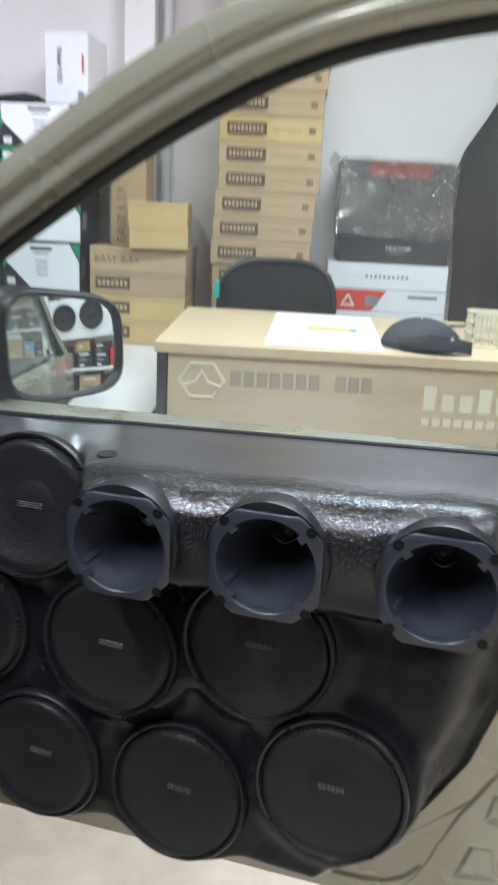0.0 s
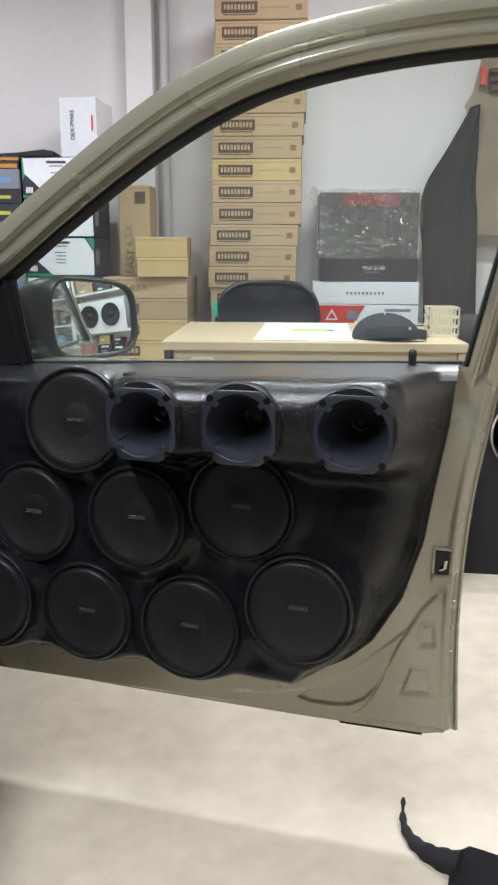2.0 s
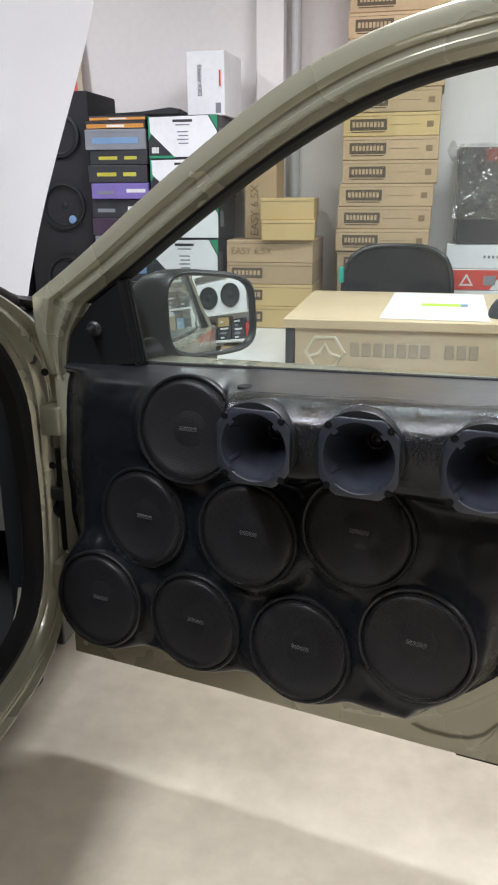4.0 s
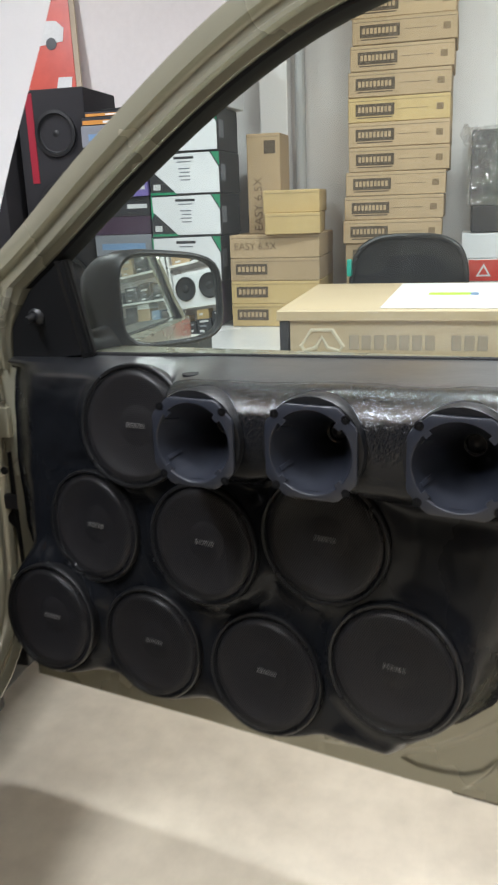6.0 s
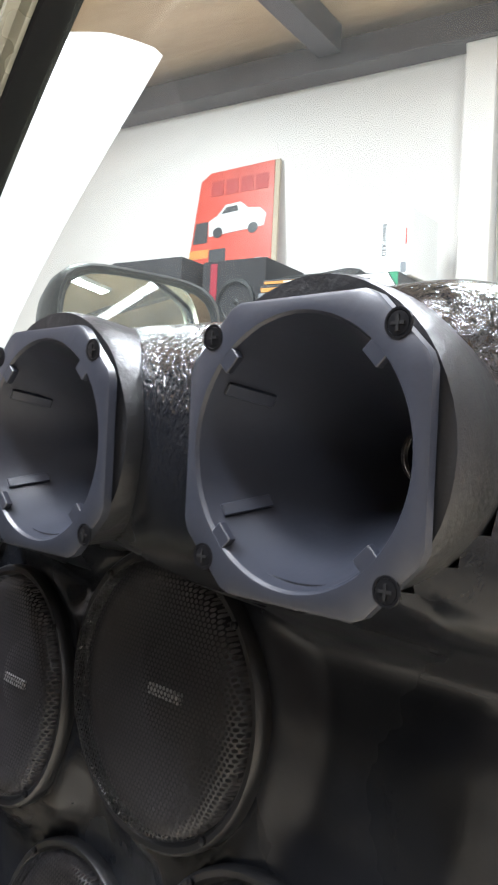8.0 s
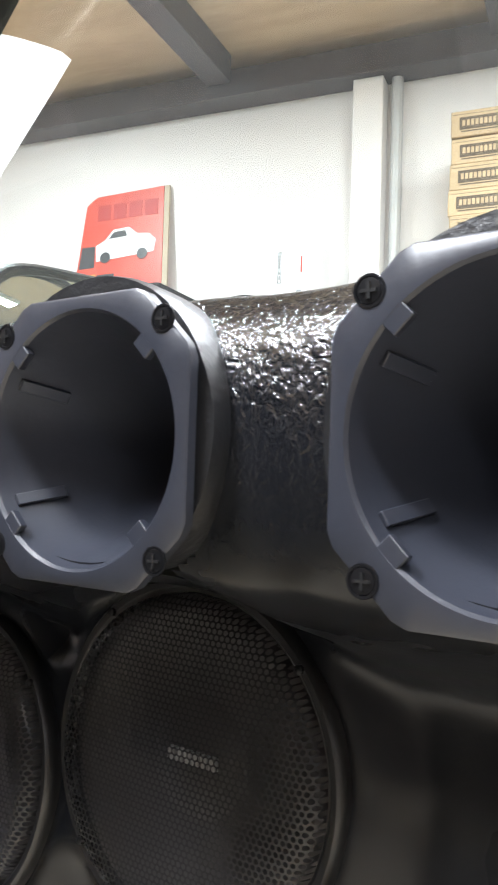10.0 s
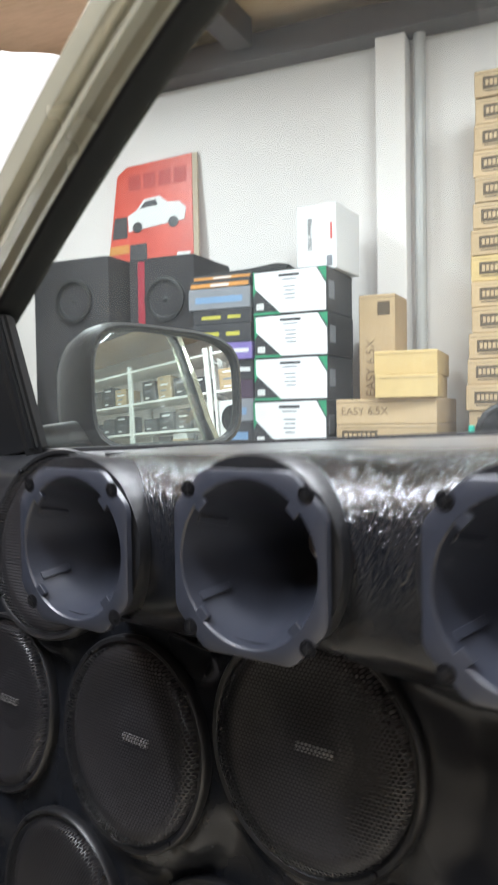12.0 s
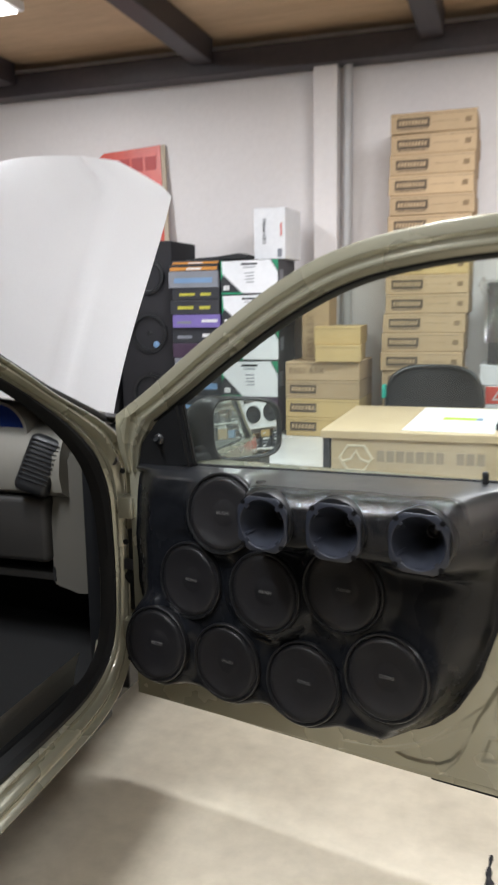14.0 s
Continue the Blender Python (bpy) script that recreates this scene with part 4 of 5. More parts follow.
rnd = random.Random(4)
STEP = 0.0983
for i in range(23):
    z0 = i * STEP
    dx = -0.020 + 0.034 * max(0.0, (z0 - 0.9) / 1.3) + rnd.uniform(-0.006, 0.006)
    if 10 <= i <= 12:
        dx -= 0.012
    front = 4.105 + rnd.uniform(-0.008, 0.008)
    mat = M_CARD_Y if i == 15 else M_CARD
    root, hx, hy, h = box_thing("cardboard_box", -0.088 + dx, 0.330 + dx, front, front + 0.33, z0 + 0.0006, z0 + STEP - 0.0006, mat, "yellowish cardboard box in a tall stack by the wall" if i == 15 else "brown cardboard box with dark printed bar in a tall stack", "box", "tall stack of cardboard boxes", rnd.uniform(-1.2, 0.4))
    patch("print_frame", root, hx, hy, h, 0.075, 0.46, 0.26, 0.74, M_INK, label="dark printed bar")
    for k in range(9):
        a = 0.10 + 0.0375 * k
        patch("print_bar", root, hx, hy, h, a, a + 0.026, 0.40, 0.62, M_CARD, 0.002)
    patch("print_line", root, hx, hy, h, 0.09, 0.44, 0.17, 0.215, M_INK, label="thin line of print")
    patch("print_line", root, hx, hy, h, 0.50, 0.80, 0.485, 0.50, M_INK)
    patch("stamp", root, hx, hy, h, 0.868, 0.935, 0.36, 0.62, M_STAMP, 0.001)

# low white table under the boxes left of the desk
table = holder("table", pose(0, 0, 0), "low white laminate table holding stacked boxes", "table")
part("tabletop", block(-2.3, -0.16, 2.62, 4.38, 0.60, 0.636, 0.004), M_TABLE, table)
for x in (-2.2, -0.24):
    for y in (2.72, 4.28):
        part("leg", block(x - 0.03, x + 0.03, y - 0.03, y + 0.03, 0.0, 0.60, 0.004), M_TABLE, table)

# white boxes with green corners
zs = [0.640, 0.836, 1.038, 1.215, 1.391, 1.573]
for k in range(5):
    z0, z1 = zs[k] + 0.0008, zs[k + 1] - 0.0008
    off = (-0.012, -0.006, 0.0, 0.003, 0.0)[k]
    x0, x1 = -0.965 + off, -0.640 + off
    if k == 0:
        root, hx, hy, h = box_thing("amplifier_box", x0, x1, 4.0, 4.33, z0, z1, M_PLUM, "dark plum amplifier box under white boxes", "box")
        patch("print_bar", root, hx, hy, h, 0.36, 0.62, 0.78, 0.88, M_GREY)
        patch("print_block", root, hx, hy, h, 0.40, 0.60, 0.2, 0.62, M_GREY)
        patch("sticker", root, hx, hy, h, 0.02, 0.10, 0.12, 0.32, M_PALE, label="white sticker")
        patch("sticker", root, hx, hy, h, 0.84, 0.95, 0.05, 0.2, M_PALE, label="white sticker")
        continue
    root, hx, hy, h = box_thing("amplifier_box", x0, x1, 4.0, 4.33, z0, z1, M_DARK, "white amplifier box with green and black corners", "box", "stack of white amplifier boxes")
    bm = prism([(-hx + 0.05 * hx, h * 0.96), (hx * 0.72, h * 0.985), (hx * 0.97, h * 0.62), (hx * 0.97, h * 0.03), (-hx * 0.25, h * 0.03), (-hx * 0.93, h * 0.60)], -hy - 0.0016, -hy + 0.001)
    part("white_face", bm, M_WHITE, root, "white printed face")
    part("green_corner", prism([(hx * 0.76, h * 0.985), (hx * 0.985, h * 0.985), (hx * 0.985, h * 0.66)], -hy - 0.0013, -hy + 0.001), M_GREEN, root)
    part("green_corner", prism([(-hx * 0.99, h * 0.985), (-hx * 0.95, h * 0.985), (-hx * 0.90, h * 0.55), (-hx * 0.99, h * 0.42)], -hy - 0.0013, -hy + 0.001), M_GREEN, root)
    part("green_edge", block(-hx * 0.99, -hx * 0.25, -hy - 0.0013, -hy + 0.001, h * 0.0, h * 0.06), M_GREEN, root)
    patch("print_bar", root, hx, hy, h, 0.36, 0.64, 0.84, 0.90, M_DARK, 0.0024, "dark print bar")
    patch("print_bar", root, hx, hy, h, 0.40, 0.60, 0.76, 0.79, M_GREY, 0.0024)
    for j in range(4):
        patch("print_line", root, hx, hy, h, 0.42 + 0.02 * (j % 2), 0.58, 0.60 - 0.09 * j, 0.63 - 0.09 * j, M_GREY, 0.0024)
    for j in range(3):
        patch("badge", root, hx, hy, h, 0.05 + 0.035 * j, 0.08 + 0.035 * j, 0.12, 0.26, M_PALE, 0.0024)
    part("side_sticker", block(hx - 0.001, hx + 0.001, -hy + 0.02, -hy + 0.09, h * 0.3, h * 0.7), M_GREY, root)
root, hx, hy, h = box_thing("radio_box", -0.796, -0.618, 4.09, 4.35, 1.574, 1.842, M_WHITE, "tall white radio box on the amplifier boxes", "box", turn=-4)
words("DEX-P99RS", 0.027, pose(-hx * 0.30, -hy - 0.001, h * 0.55, 90, -90, 0), M_DARK, root)
patch("red_mark", root, hx, hy, h, 0.84, 0.94, 0.42, 0.72, M_PALE)
patch("red_line", root, hx, hy, h, 0.86, 0.90, 0.45, 0.70, M_RED, 0.002)
patch("sticker", root, hx, hy, h, 0.76, 0.9, 0.04, 0.2, M_GREY)
part("hanging_slot", block(-hx * 0.25, hx * 0.35, -hy + 0.02, -hy + 0.04, h - 0.0005, h + 0.001), M_DARK, root)

# stack of dark boxes
LEFT = [(0.640, 0.735, M_PLUM, None), (0.735, 0.840, M_DARK, M_PALE), (0.840, 0.955, M_DARK, M_BLUE), (0.955, 1.05, M_GREY, M_BLUE), (1.05, 1.13, M_PLUM, None), (1.13, 1.215, M_DARK, M_PALE), (1.215, 1.288, M_PURPLE, M_PALE), (1.288, 1.365, M_DARK, M_YELLOW), (1.365, 1.43, M_DARK, M_YELLOW), (1.43, 1.52, M_GREY, M_BLUE), (1.52, 1.555, M_DARK, M_ORANGE), (1.555, 1.578, M_DARK, M_ORANGE)]
for k, (z0, z1, mat, ink) in enumerate(LEFT):
    dx = rnd.uniform(-0.012, 0.012)
    root, hx, hy, h = box_thing("amplifier_box", -1.258 + dx, -0.974 + dx * 0.4, 4.0 + rnd.uniform(-0.01, 0.015), 4.3, z0 + 0.0005, z1 - 0.0005, mat, "dark amplifier box with coloured print in a stack", "box", "stack of dark amplifier boxes", rnd.uniform(-1, 1))
    if ink is M_ORANGE:
        patch("orange_band", root, hx, hy, h, 0.02, 0.98, 0.1, 0.62, M_ORANGE, label="orange printed band")
        patch("print_bar", root, hx, hy, h, 0.36, 0.66, 0.2, 0.5, M_PALE, 0.002)
    elif ink is M_YELLOW:
        patch("print_bar", root, hx, hy, h, 0.15, 0.48, 0.36, 0.58, M_YELLOW, label="yellow print bar")
        patch("print_bar", root, hx, hy, h, 0.60, 0.82, 0.36, 0.58, M_YELLOW)
    elif ink is M_BLUE:
        patch("print_bar", root, hx, hy, h, 0.12, 0.88, 0.30, 0.6, M_BLUE, label="blue print bar")
    elif ink is M_PALE:
        patch("print_bar", root, hx, hy, h, 0.62, 0.95, 0.4, 0.62, M_PALE, label="pale print bar")
        patch("print_bar", root, hx, hy, h, 0.1, 0.4, 0.3, 0.5, M_BLUE if k == 1 else M_GREY)
tray = holder("black_tray", pose(-1.0, 4.12, 1.579, 0, 0, 6), "flat black folded sheet on top of the boxes", "sheet")
part("fold", prism([(-0.18, 0.0), (0.16, 0.0), (0.17, 0.022), (0.12, 0.03), (0.0, 0.014), (-0.18, 0.006)], -0.1, 0.12, 0.002), M_BLACK, tray)

# tall loudspeakers with a red band
for x0, x1, y0, ztop, tag_ in ((-1.60, -1.262, 4.02, 1.69, "tall black loudspeaker with a red band and drivers"), (-2.06, -1.64, 3.92, 1.70, "tall black loudspeaker with round drivers")):
    root = holder("tower_speaker", pose((x0 + x1) / 2, y0 + 0.2, 0.637), tag_, "loudspeaker", "tall black loudspeakers")
    hx, h = (x1 - x0) / 2, ztop - 0.637
    part("cabinet", block(-hx, hx, -0.18, 0.18, 0, h, 0.012), M_BLKCLOTH, root, smooth=True)
    if x1 > -1.5:
        part("red_band", block(-hx + 0.05, -hx + 0.085, -0.1825, -0.178, h * 0.62, h - 0.015), plain("crimson_print", (0.30, 0.012, 0.03), 0.5), root, "dark red band")
    for zc, r in ((h * 0.82, 0.10), (h * 0.52, 0.11), (h * 0.2, 0.11)):
        part("driver", lathe([(r, 0.0), (r, -0.012), (r * 0.86, -0.014), (r * 0.8, 0.0), (r * 0.3, 0.02), (r * 0.25, 0.005), (0.004, -0.004)], 30, (0.02, -0.181, zc)), M_BLACK, root, smooth=True)
    part("indicator", lathe([(0.02, 0.0), (0.018, -0.006), (0.004, -0.008)], 16, (0.06 if x1 > -1.5 else 0.12, -0.183, h * 0.46)), M_BLUE if x1 > -1.5 else M_TEAL, root, "blue lit badge" if x1 > -1.5 else "green lit badge")

# red poster board leaning on the wall
poster = holder("poster_board", pose(-1.70, 4.40, 1.692, -6, -3, 4), "red poster board with a white car shape leaning on the wall", "poster")
bm = prism([(-0.25, 0.0), (0.235, 0.0), (0.235, 0.58), (-0.13, 0.57), (-0.185, 0.53)], -0.005, 0.005, 0.001)
part("board", bm, surface("red_poster_print", (0.62, 0.075, 0.045), (0.50, 0.05, 0.03), rough=0.4, grain=12, blotch=7, bump=0.02), poster)
part("board_edge", block(0.236, 0.262, -0.002, 0.012, 0.0, 0.58), M_BEIGE, poster)
car_shape = [(-0.12, 0.23), (0.19, 0.25), (0.20, 0.31), (0.165, 0.345), (0.10, 0.352), (0.055, 0.39), (-0.03, 0.385), (-0.075, 0.335), (-0.125, 0.31)]
part("white_car_shape", prism(car_shape, -0.0075, -0.004), M_PALE, poster, "pale car silhouette")
part("dark_windows", prism([(-0.055, 0.34), (0.045, 0.345), (0.035, 0.375), (-0.025, 0.372)], -0.009, -0.006), M_DARK, poster)
for x in (-0.07, 0.13):
    part("dark_wheel", lathe([(0.028, -0.009), (0.004, -0.0095)], 18, (x, 0, 0.245)), M_DARK, poster)
part("dark_shape", prism([(-0.215, 0.20), (-0.13, 0.20), (-0.13, 0.31), (-0.20, 0.31)], -0.0072, -0.004), M_DARK, poster)
part("yellow_patch", prism([(-0.235, 0.12), (-0.12, 0.12), (-0.12, 0.165), (-0.23, 0.165)], -0.0072, -0.004), M_ORANGE, poster)
part("dark_shape", prism([(-0.115, 0.07), (-0.02, 0.07), (-0.02, 0.16), (-0.115, 0.16)], -0.0072, -0.004), M_DARK, poster)
part("white_patch", prism([(0.13, 0.02), (0.21, 0.02), (0.22, 0.085), (0.15, 0.09)], -0.0072, -0.004), M_PALE, poster)
for k in range(4):
    part("title_bar", block(-0.12 + 0.085 * k, -0.05 + 0.085 * k, -0.0072, -0.004, 0.44, 0.52), plain("deep_red_ink", (0.42, 0.03, 0.025), 0.5), poster)

# cartons beside the tall stack
root, hx, hy, h = box_thing("cardboard_box", -0.544, -0.394, 4.11, 4.31, 1.036, 1.457, M_CARD, "tall upright brown cardboard box beside the stack", "box")
words("EASY 6.5X", 0.052, pose(-hx * 0.35, -hy - 0.001, h * 0.30, 90, -90, 0), M_STAMP, root)
patch("stamp", root, hx, hy, h, 0.52, 0.86, 0.80, 0.93, M_INK)
for k, (z0, z1) in enumerate(((0.637, 0.738), (0.738, 0.838), (0.838, 0.936), (0.936, 1.036))):
    root, hx, hy, h = box_thing("cardboard_box", -0.603, -0.205, 3.985, 4.38, z0 + 0.0006, z1 - 0.0006, M_CARD_Y if k < 2 else M_CARD, "brown cardboard box with printed bar on the white table", "box", "low stack of cardboard boxes")
    if k < 3:
        patch("print_frame", root, hx, hy, h, 0.06, 0.42, 0.28, 0.76, M_INK, label="dark printed bar")
        for j in range(7):
            a = 0.085 + 0.046 * j
            patch("print_bar", root, hx, hy, h, a, a + 0.032, 0.42, 0.64, M_CARD, 0.002)
    else:
        words("EASY 6.5X", 0.043, pose(-hx * 0.42, -hy - 0.001, h * 0.5, 90, 0, 0), M_STAMP, root)
for z0, z1, x0, turn in ((1.037, 1.124, -0.452, 6), (1.124, 1.218, -0.457, 4)):
    root, hx, hy, h = box_thing("cardboard_box", x0, -0.216, 3.95 if z0 < 1.1 else 3.985, 4.34, z0, z1, M_CARD_Y, "yellow-brown cardboard box with taped lid on the stack", "box", "", turn)
    part("tape", block(-hx, hx, -0.02, 0.02, h, h + 0.0008), M_BEIGE, root, "pale packing tape")

# boxes right of the tall stack
STACK_R = [(0.0, 0.30, 0.43, 0.92, M_CARD, "brown cardboard box under the white boxes"), (0.30, 0.60, 0.42, 0.92, M_CARD, "brown cardboard box under the white boxes"), (0.60, 0.805, 0.43, 0.92, M_WHITE, "white box behind the desk"), (0.806, 0.902, 0.428, 0.918, M_WHITE, "white and red box behind the desk"), (0.903, 1.012, 0.400, 0.918, M_WHITE, "white loudspeaker box behind the desk"), (1.013, 1.125, 0.435, 0.905, M_DARK, "black amplifier box under a wrapped box")]
for k, (z0, z1, x0, x1, mat, lab) in enumerate(STACK_R):
    root, hx, hy, h = box_thing("box", x0 - 0.013, x1 - 0.013, 4.19, 4.46, z0 + 0.0005, z1 - 0.0005, mat, lab, "box", turn=(-1 if k == 4 else 0.5))
    if k == 3:
        part("red_face", prism([(-hx * 0.99, h * 0.02), (-hx * 0.3, h * 0.02), (-hx * 0.06, h * 0.97), (-hx * 0.99, h * 0.97)], -hy - 0.0014, -hy + 0.001), M_RED, root, "red printed area")
        tri_ = [(-hx * 0.86, h * 0.22), (-hx * 0.60, h * 0.22), (-hx * 0.73, h * 0.80)]
        part("white_triangle", prism(tri_, -hy - 0.0022, -hy), M_PALE, root)
        part("red_triangle", prism([(-hx * 0.81, h * 0.30), (-hx * 0.65, h * 0.30), (-hx * 0.73, h * 0.64)], -hy - 0.003, -hy), M_RED, root)
        patch("print_block", root, hx, hy, h, 0.29, 0.40, 0.25, 0.7, M_GREY, 0.002)
        patch("print_bar", root, hx, hy, h, 0.66, 0.92, 0.66, 0.80, M_GREY, 0.002)
    if k == 4:
        for j in range(10):
            a = 0.32 + 0.037 * j
            patch("print_bar", root, hx, hy, h, a, a + 0.02, 0.44, 0.56, M_GREY, 0.002)
    if k == 5:
        words("MLA-2160", 0.025, pose(0.02, -hy - 0.001, h * 0.58, 90, 0, 0), M_PALE, root)
        patch("print_line", root, hx, hy, h, 0.46, 0.6, 0.38, 0.42, M_GREY)
root, hx, hy, h = box_thing("wrapped_box", 0.412, 0.887, 4.20, 4.47, 1.126, 1.43, M_DARK, "black box wrapped in crumpled clear plastic film", "box")
patch("red_print", root, hx, hy, h, 0.25, 0.8, 0.80, 0.98, plain("dark_red_print", (0.22, 0.02, 0.02), 0.5), label="dark red print")


def crease(x, z, turn, wide, long, seed):
    """Sharp folds that run along one direction."""
    c, q = math.cos(turn), math.sin(turn)
    n = noise.noise(Vector(((x * c + z * q) * wide, (z * c - x * q) * long, seed)))
    return (1 - min(1.0, abs(n) * 2.2)) ** 2


def film(hx, hy, h):
    rows, high, wide = [], 56, 84
    for i in range(high):
        row = []
        for k in range(wide):
            x = -hx - 0.014 + k / (wide - 1) * (2 * hx + 0.028)
            z = -0.004 + i / (high - 1) * (h + 0.014)
            near_top = smooth_step(0.35, 0.75, z / h)
            y = -hy - 0.006 - near_top * (0.016 * crease(x, z, 0.6, 17, 4, 0.4) + 0.013 * crease(x, z, -0.5, 22, 5, 2.2)) - 0.006 * crease(x, z, 0.2, 9, 6, 7.7)
            row.append((x, y, z + 0.006 * noise.noise(Vector((x * 18, 0.5, 1.0))) * (i == high - 1)))
        rows.append(row)
    top = [[(x, -hy - 0.006 + j * (2 * hy) / 6, h + 0.010 + 0.012 * crease(x, j * 0.05, 0.4, 16, 6, 3.0)) for x, _, _ in rows[-1]] for j in range(1, 7)]
    return sheet(rows + top)


f_ = part("plastic_film", film(hx, hy, h), M_FILM, root, "crumpled clear plastic film", smooth=True)
f_.visible_shadow = False
part("film_knot", tube([(-hx - 0.01, -0.06, h - 0.05), (-hx - 0.03, -0.07, h - 0.01), (-hx - 0.026, -0.07, h + 0.03)], [0.02, 0.024, 0.008], 9), M_FILM, root)


# ---- hanging jacket and beige sack ----
def hanging(name, left, right, y, z0, z1, material, label, category, fold=0.03, n=26):
    root = holder(name, pose(0, 0, 0), label, category)
    rows = []
    for i in range(n):
        t = i / (n - 1)
        z = z0 + t * (z1 - z0)
        xl, xr = interp(z, *left), interp(z, *right)
        rows.append([(xl + k / 17 * (xr - xl), y - 0.05 * math.sin(math.pi * k / 17) - fold * noise.noise(Vector((k * 0.26, z * 1.7, 1.0))) - 0.15 * fold * noise.noise(Vector((k * 0.4 + z * 4, z * 5, 4.0))), z) for k in range(18)])
    bm = sheet(rows)
    bmesh.ops.solidify(bm, geom=bm.faces[:], thickness=0.012)
    part("cloth", bm, material, root, smooth=True)
    return root


hanging("jacket", ([0.62, 1.0, 1.2, 1.30, 1.42, 1.50, 1.62, 1.75, 1.83], [0.96, 0.945, 0.925, 0.905, 0.908, 0.935, 1.01, 1.085, 1.125]), ([0.62, 1.2, 1.84], [1.22, 1.20, 1.17]), 4.33, 0.62, 1.83, M_CLOTH, "dark blue-grey jacket hanging on the wall", "jacket", 0.05, 60)
sack = hanging("sack", ([1.24, 1.5, 1.78, 1.84, 1.9, 2.05], [1.175, 1.16, 1.135, 1.10, 1.14, 1.17]), ([1.24, 1.9, 2.05], [1.62, 1.58, 1.50]), 4.37, 1.24, 2.05, M_BEIGE, "beige sack with red and black print hanging on the wall", "sack", 0.05, 60)
part("red_print", block(1.16, 1.185, 4.30, 4.345, 1.92, 2.0, 0.002), M_RED, sack)
for k in range(3):
    part("print_bar", block(1.20, 1.32 - 0.02 * k, 4.285, 4.334, 1.975 - 0.04 * k, 1.992 - 0.04 * k), M_INK, sack)

part("hook", tube([(1.3, 4.37, 2.02), (1.3, 4.43, 2.03), (1.3, 4.505, 2.03)], 0.006, 8), M_STEEL, sack, "steel wall hook")

# ---- desk and what lies on it ----
desk = holder("desk", pose(-0.132, 2.797, 0), "pale plywood desk with lettered front panel", "desk")
part("desktop", block(-0.006, 0.985, -0.006, 0.745, 0.838, 0.868, 0.003), M_DESK, desk)
part("front_panel", block(0.03, 0.955, 0.012, 0.034, 0.08, 0.837, 0.002), M_DESK_F, desk)
part("side_panel", block(0.0, 0.026, 0.006, 0.735, 0.0, 0.837, 0.002), M_DARK, desk, "dark edged side panel")
part("side_panel", block(0.957, 0.98, 0.006, 0.735, 0.0, 0.837, 0.002), M_DESK_F, desk)
hexa = [(0.125 + 0.062 * math.cos(radians(a)), 0.763 + 0.054 * math.sin(radians(a))) for a in range(0, 360, 60)]
part("hexagon_emblem", tube([(x, 0.011, z) for x, z in hexa + hexa[:2]], 0.006, 6), M_LOGO, desk, "cream hexagon emblem")
part("emblem_peak", tube([(0.075, 0.011, 0.748), (0.108, 0.011, 0.758), (0.125, 0.011, 0.79), (0.142, 0.011, 0.758), (0.175, 0.011, 0.748)], 0.006, 6), M_LOGO, desk)
for k in range(11):
    if k == 7:
        continue
    part("letter_bar", block(0.205 + 0.036 * k, 0.233 + 0.036 * k, 0.0095, 0.013, 0.752, 0.796, 0.002, 1), M_LOGO_D, desk)
for k in range(5):
    part("letter_bar", block(0.735 + 0.05 * k, 0.772 + 0.05 * k, 0.0095, 0.013, 0.715, 0.765 + (0.02 if k in (0, 3) else 0), 0.004, 1), M_LOGO, desk)
for k in range(8):
    part("letter_bar", block(0.735 + 0.03 * k, 0.758 + 0.03 * k, 0.0095, 0.013, 0.672, 0.695, 0.002, 1), M_LOGO, desk)

paper = holder("paper", pose(0.335, 3.16, 0.8685, 0, 0, -2), "white paper sheets with a lime marker line on the desk", "paper")
part("sheet", block(-0.165, 0.165, -0.33, 0.33, 0.0, 0.003, 0.0008, 1), M_PAPER, paper)
part("marker_line", block(-0.05, 0.08, -0.03, 0.03, 0.0031, 0.0042), M_LIME, paper, "lime marker line")
part("marker_line", block(0.08, 0.105, -0.03, 0.03, 0.0031, 0.0042), M_BLUE, paper, "blue marker line")


def cap_shape():
    bm = bmesh.new()
    rows = []
    for i in range(9):
        t = i / 8
        r = math.cos(t * math.pi / 2 * 0.98)
        z = 0.078 * math.sin(t * math.pi / 2)
        rows.append([bm.verts.new((0.115 * r * math.cos(a) * (1 + 0.05 * math.cos(3 * a)), 0.10 * r * math.sin(a), z * (1 + 0.08 * math.sin(2 * a + 1)))) for a in [2 * math.pi * k / 28 for k in range(28)]])
    for p, q in zip(rows, rows[1:]):
        for k in range(28):
            bm.faces.new((p[k], p[(k + 1) % 28], q[(k + 1) % 28], q[k]))
    bm.faces.new(rows[-1])
    return bm


cap = holder("cap", pose(0.60, 2.95, 0.8685, 0, 0, -8), "dark blue-grey cloth cap lying on the desk", "cap")
part("crown", cap_shape(), M_CLOTH, cap, smooth=True)
brim = []
for i in range(8):
    t = i / 7
    brim.append([(-0.09 + 0.20 * k / 13 + 0.03, -0.07 - 0.07 * t * math.sin(math.pi * (0.12 + 0.76 * k / 13)), 0.014 - 0.03 * t * t + 0.012 * math.sin(math.pi * k / 13) + 0.02) for k in range(14)])
bm = sheet(brim)
bmesh.ops.solidify(bm, geom=bm.faces[:], thickness=0.004)
part("brim", bm, M_CLOTH, cap, smooth=True)
part("badge", prism([(0.075, 0.03), (0.095, 0.03), (0.085, 0.048)], -0.095, -0.085), M_PALE, cap)
keys = holder("keys", pose(0.76, 3.38, 0.8685, 0, 0, 30), "small bunch of metal keys on the desk", "keys")
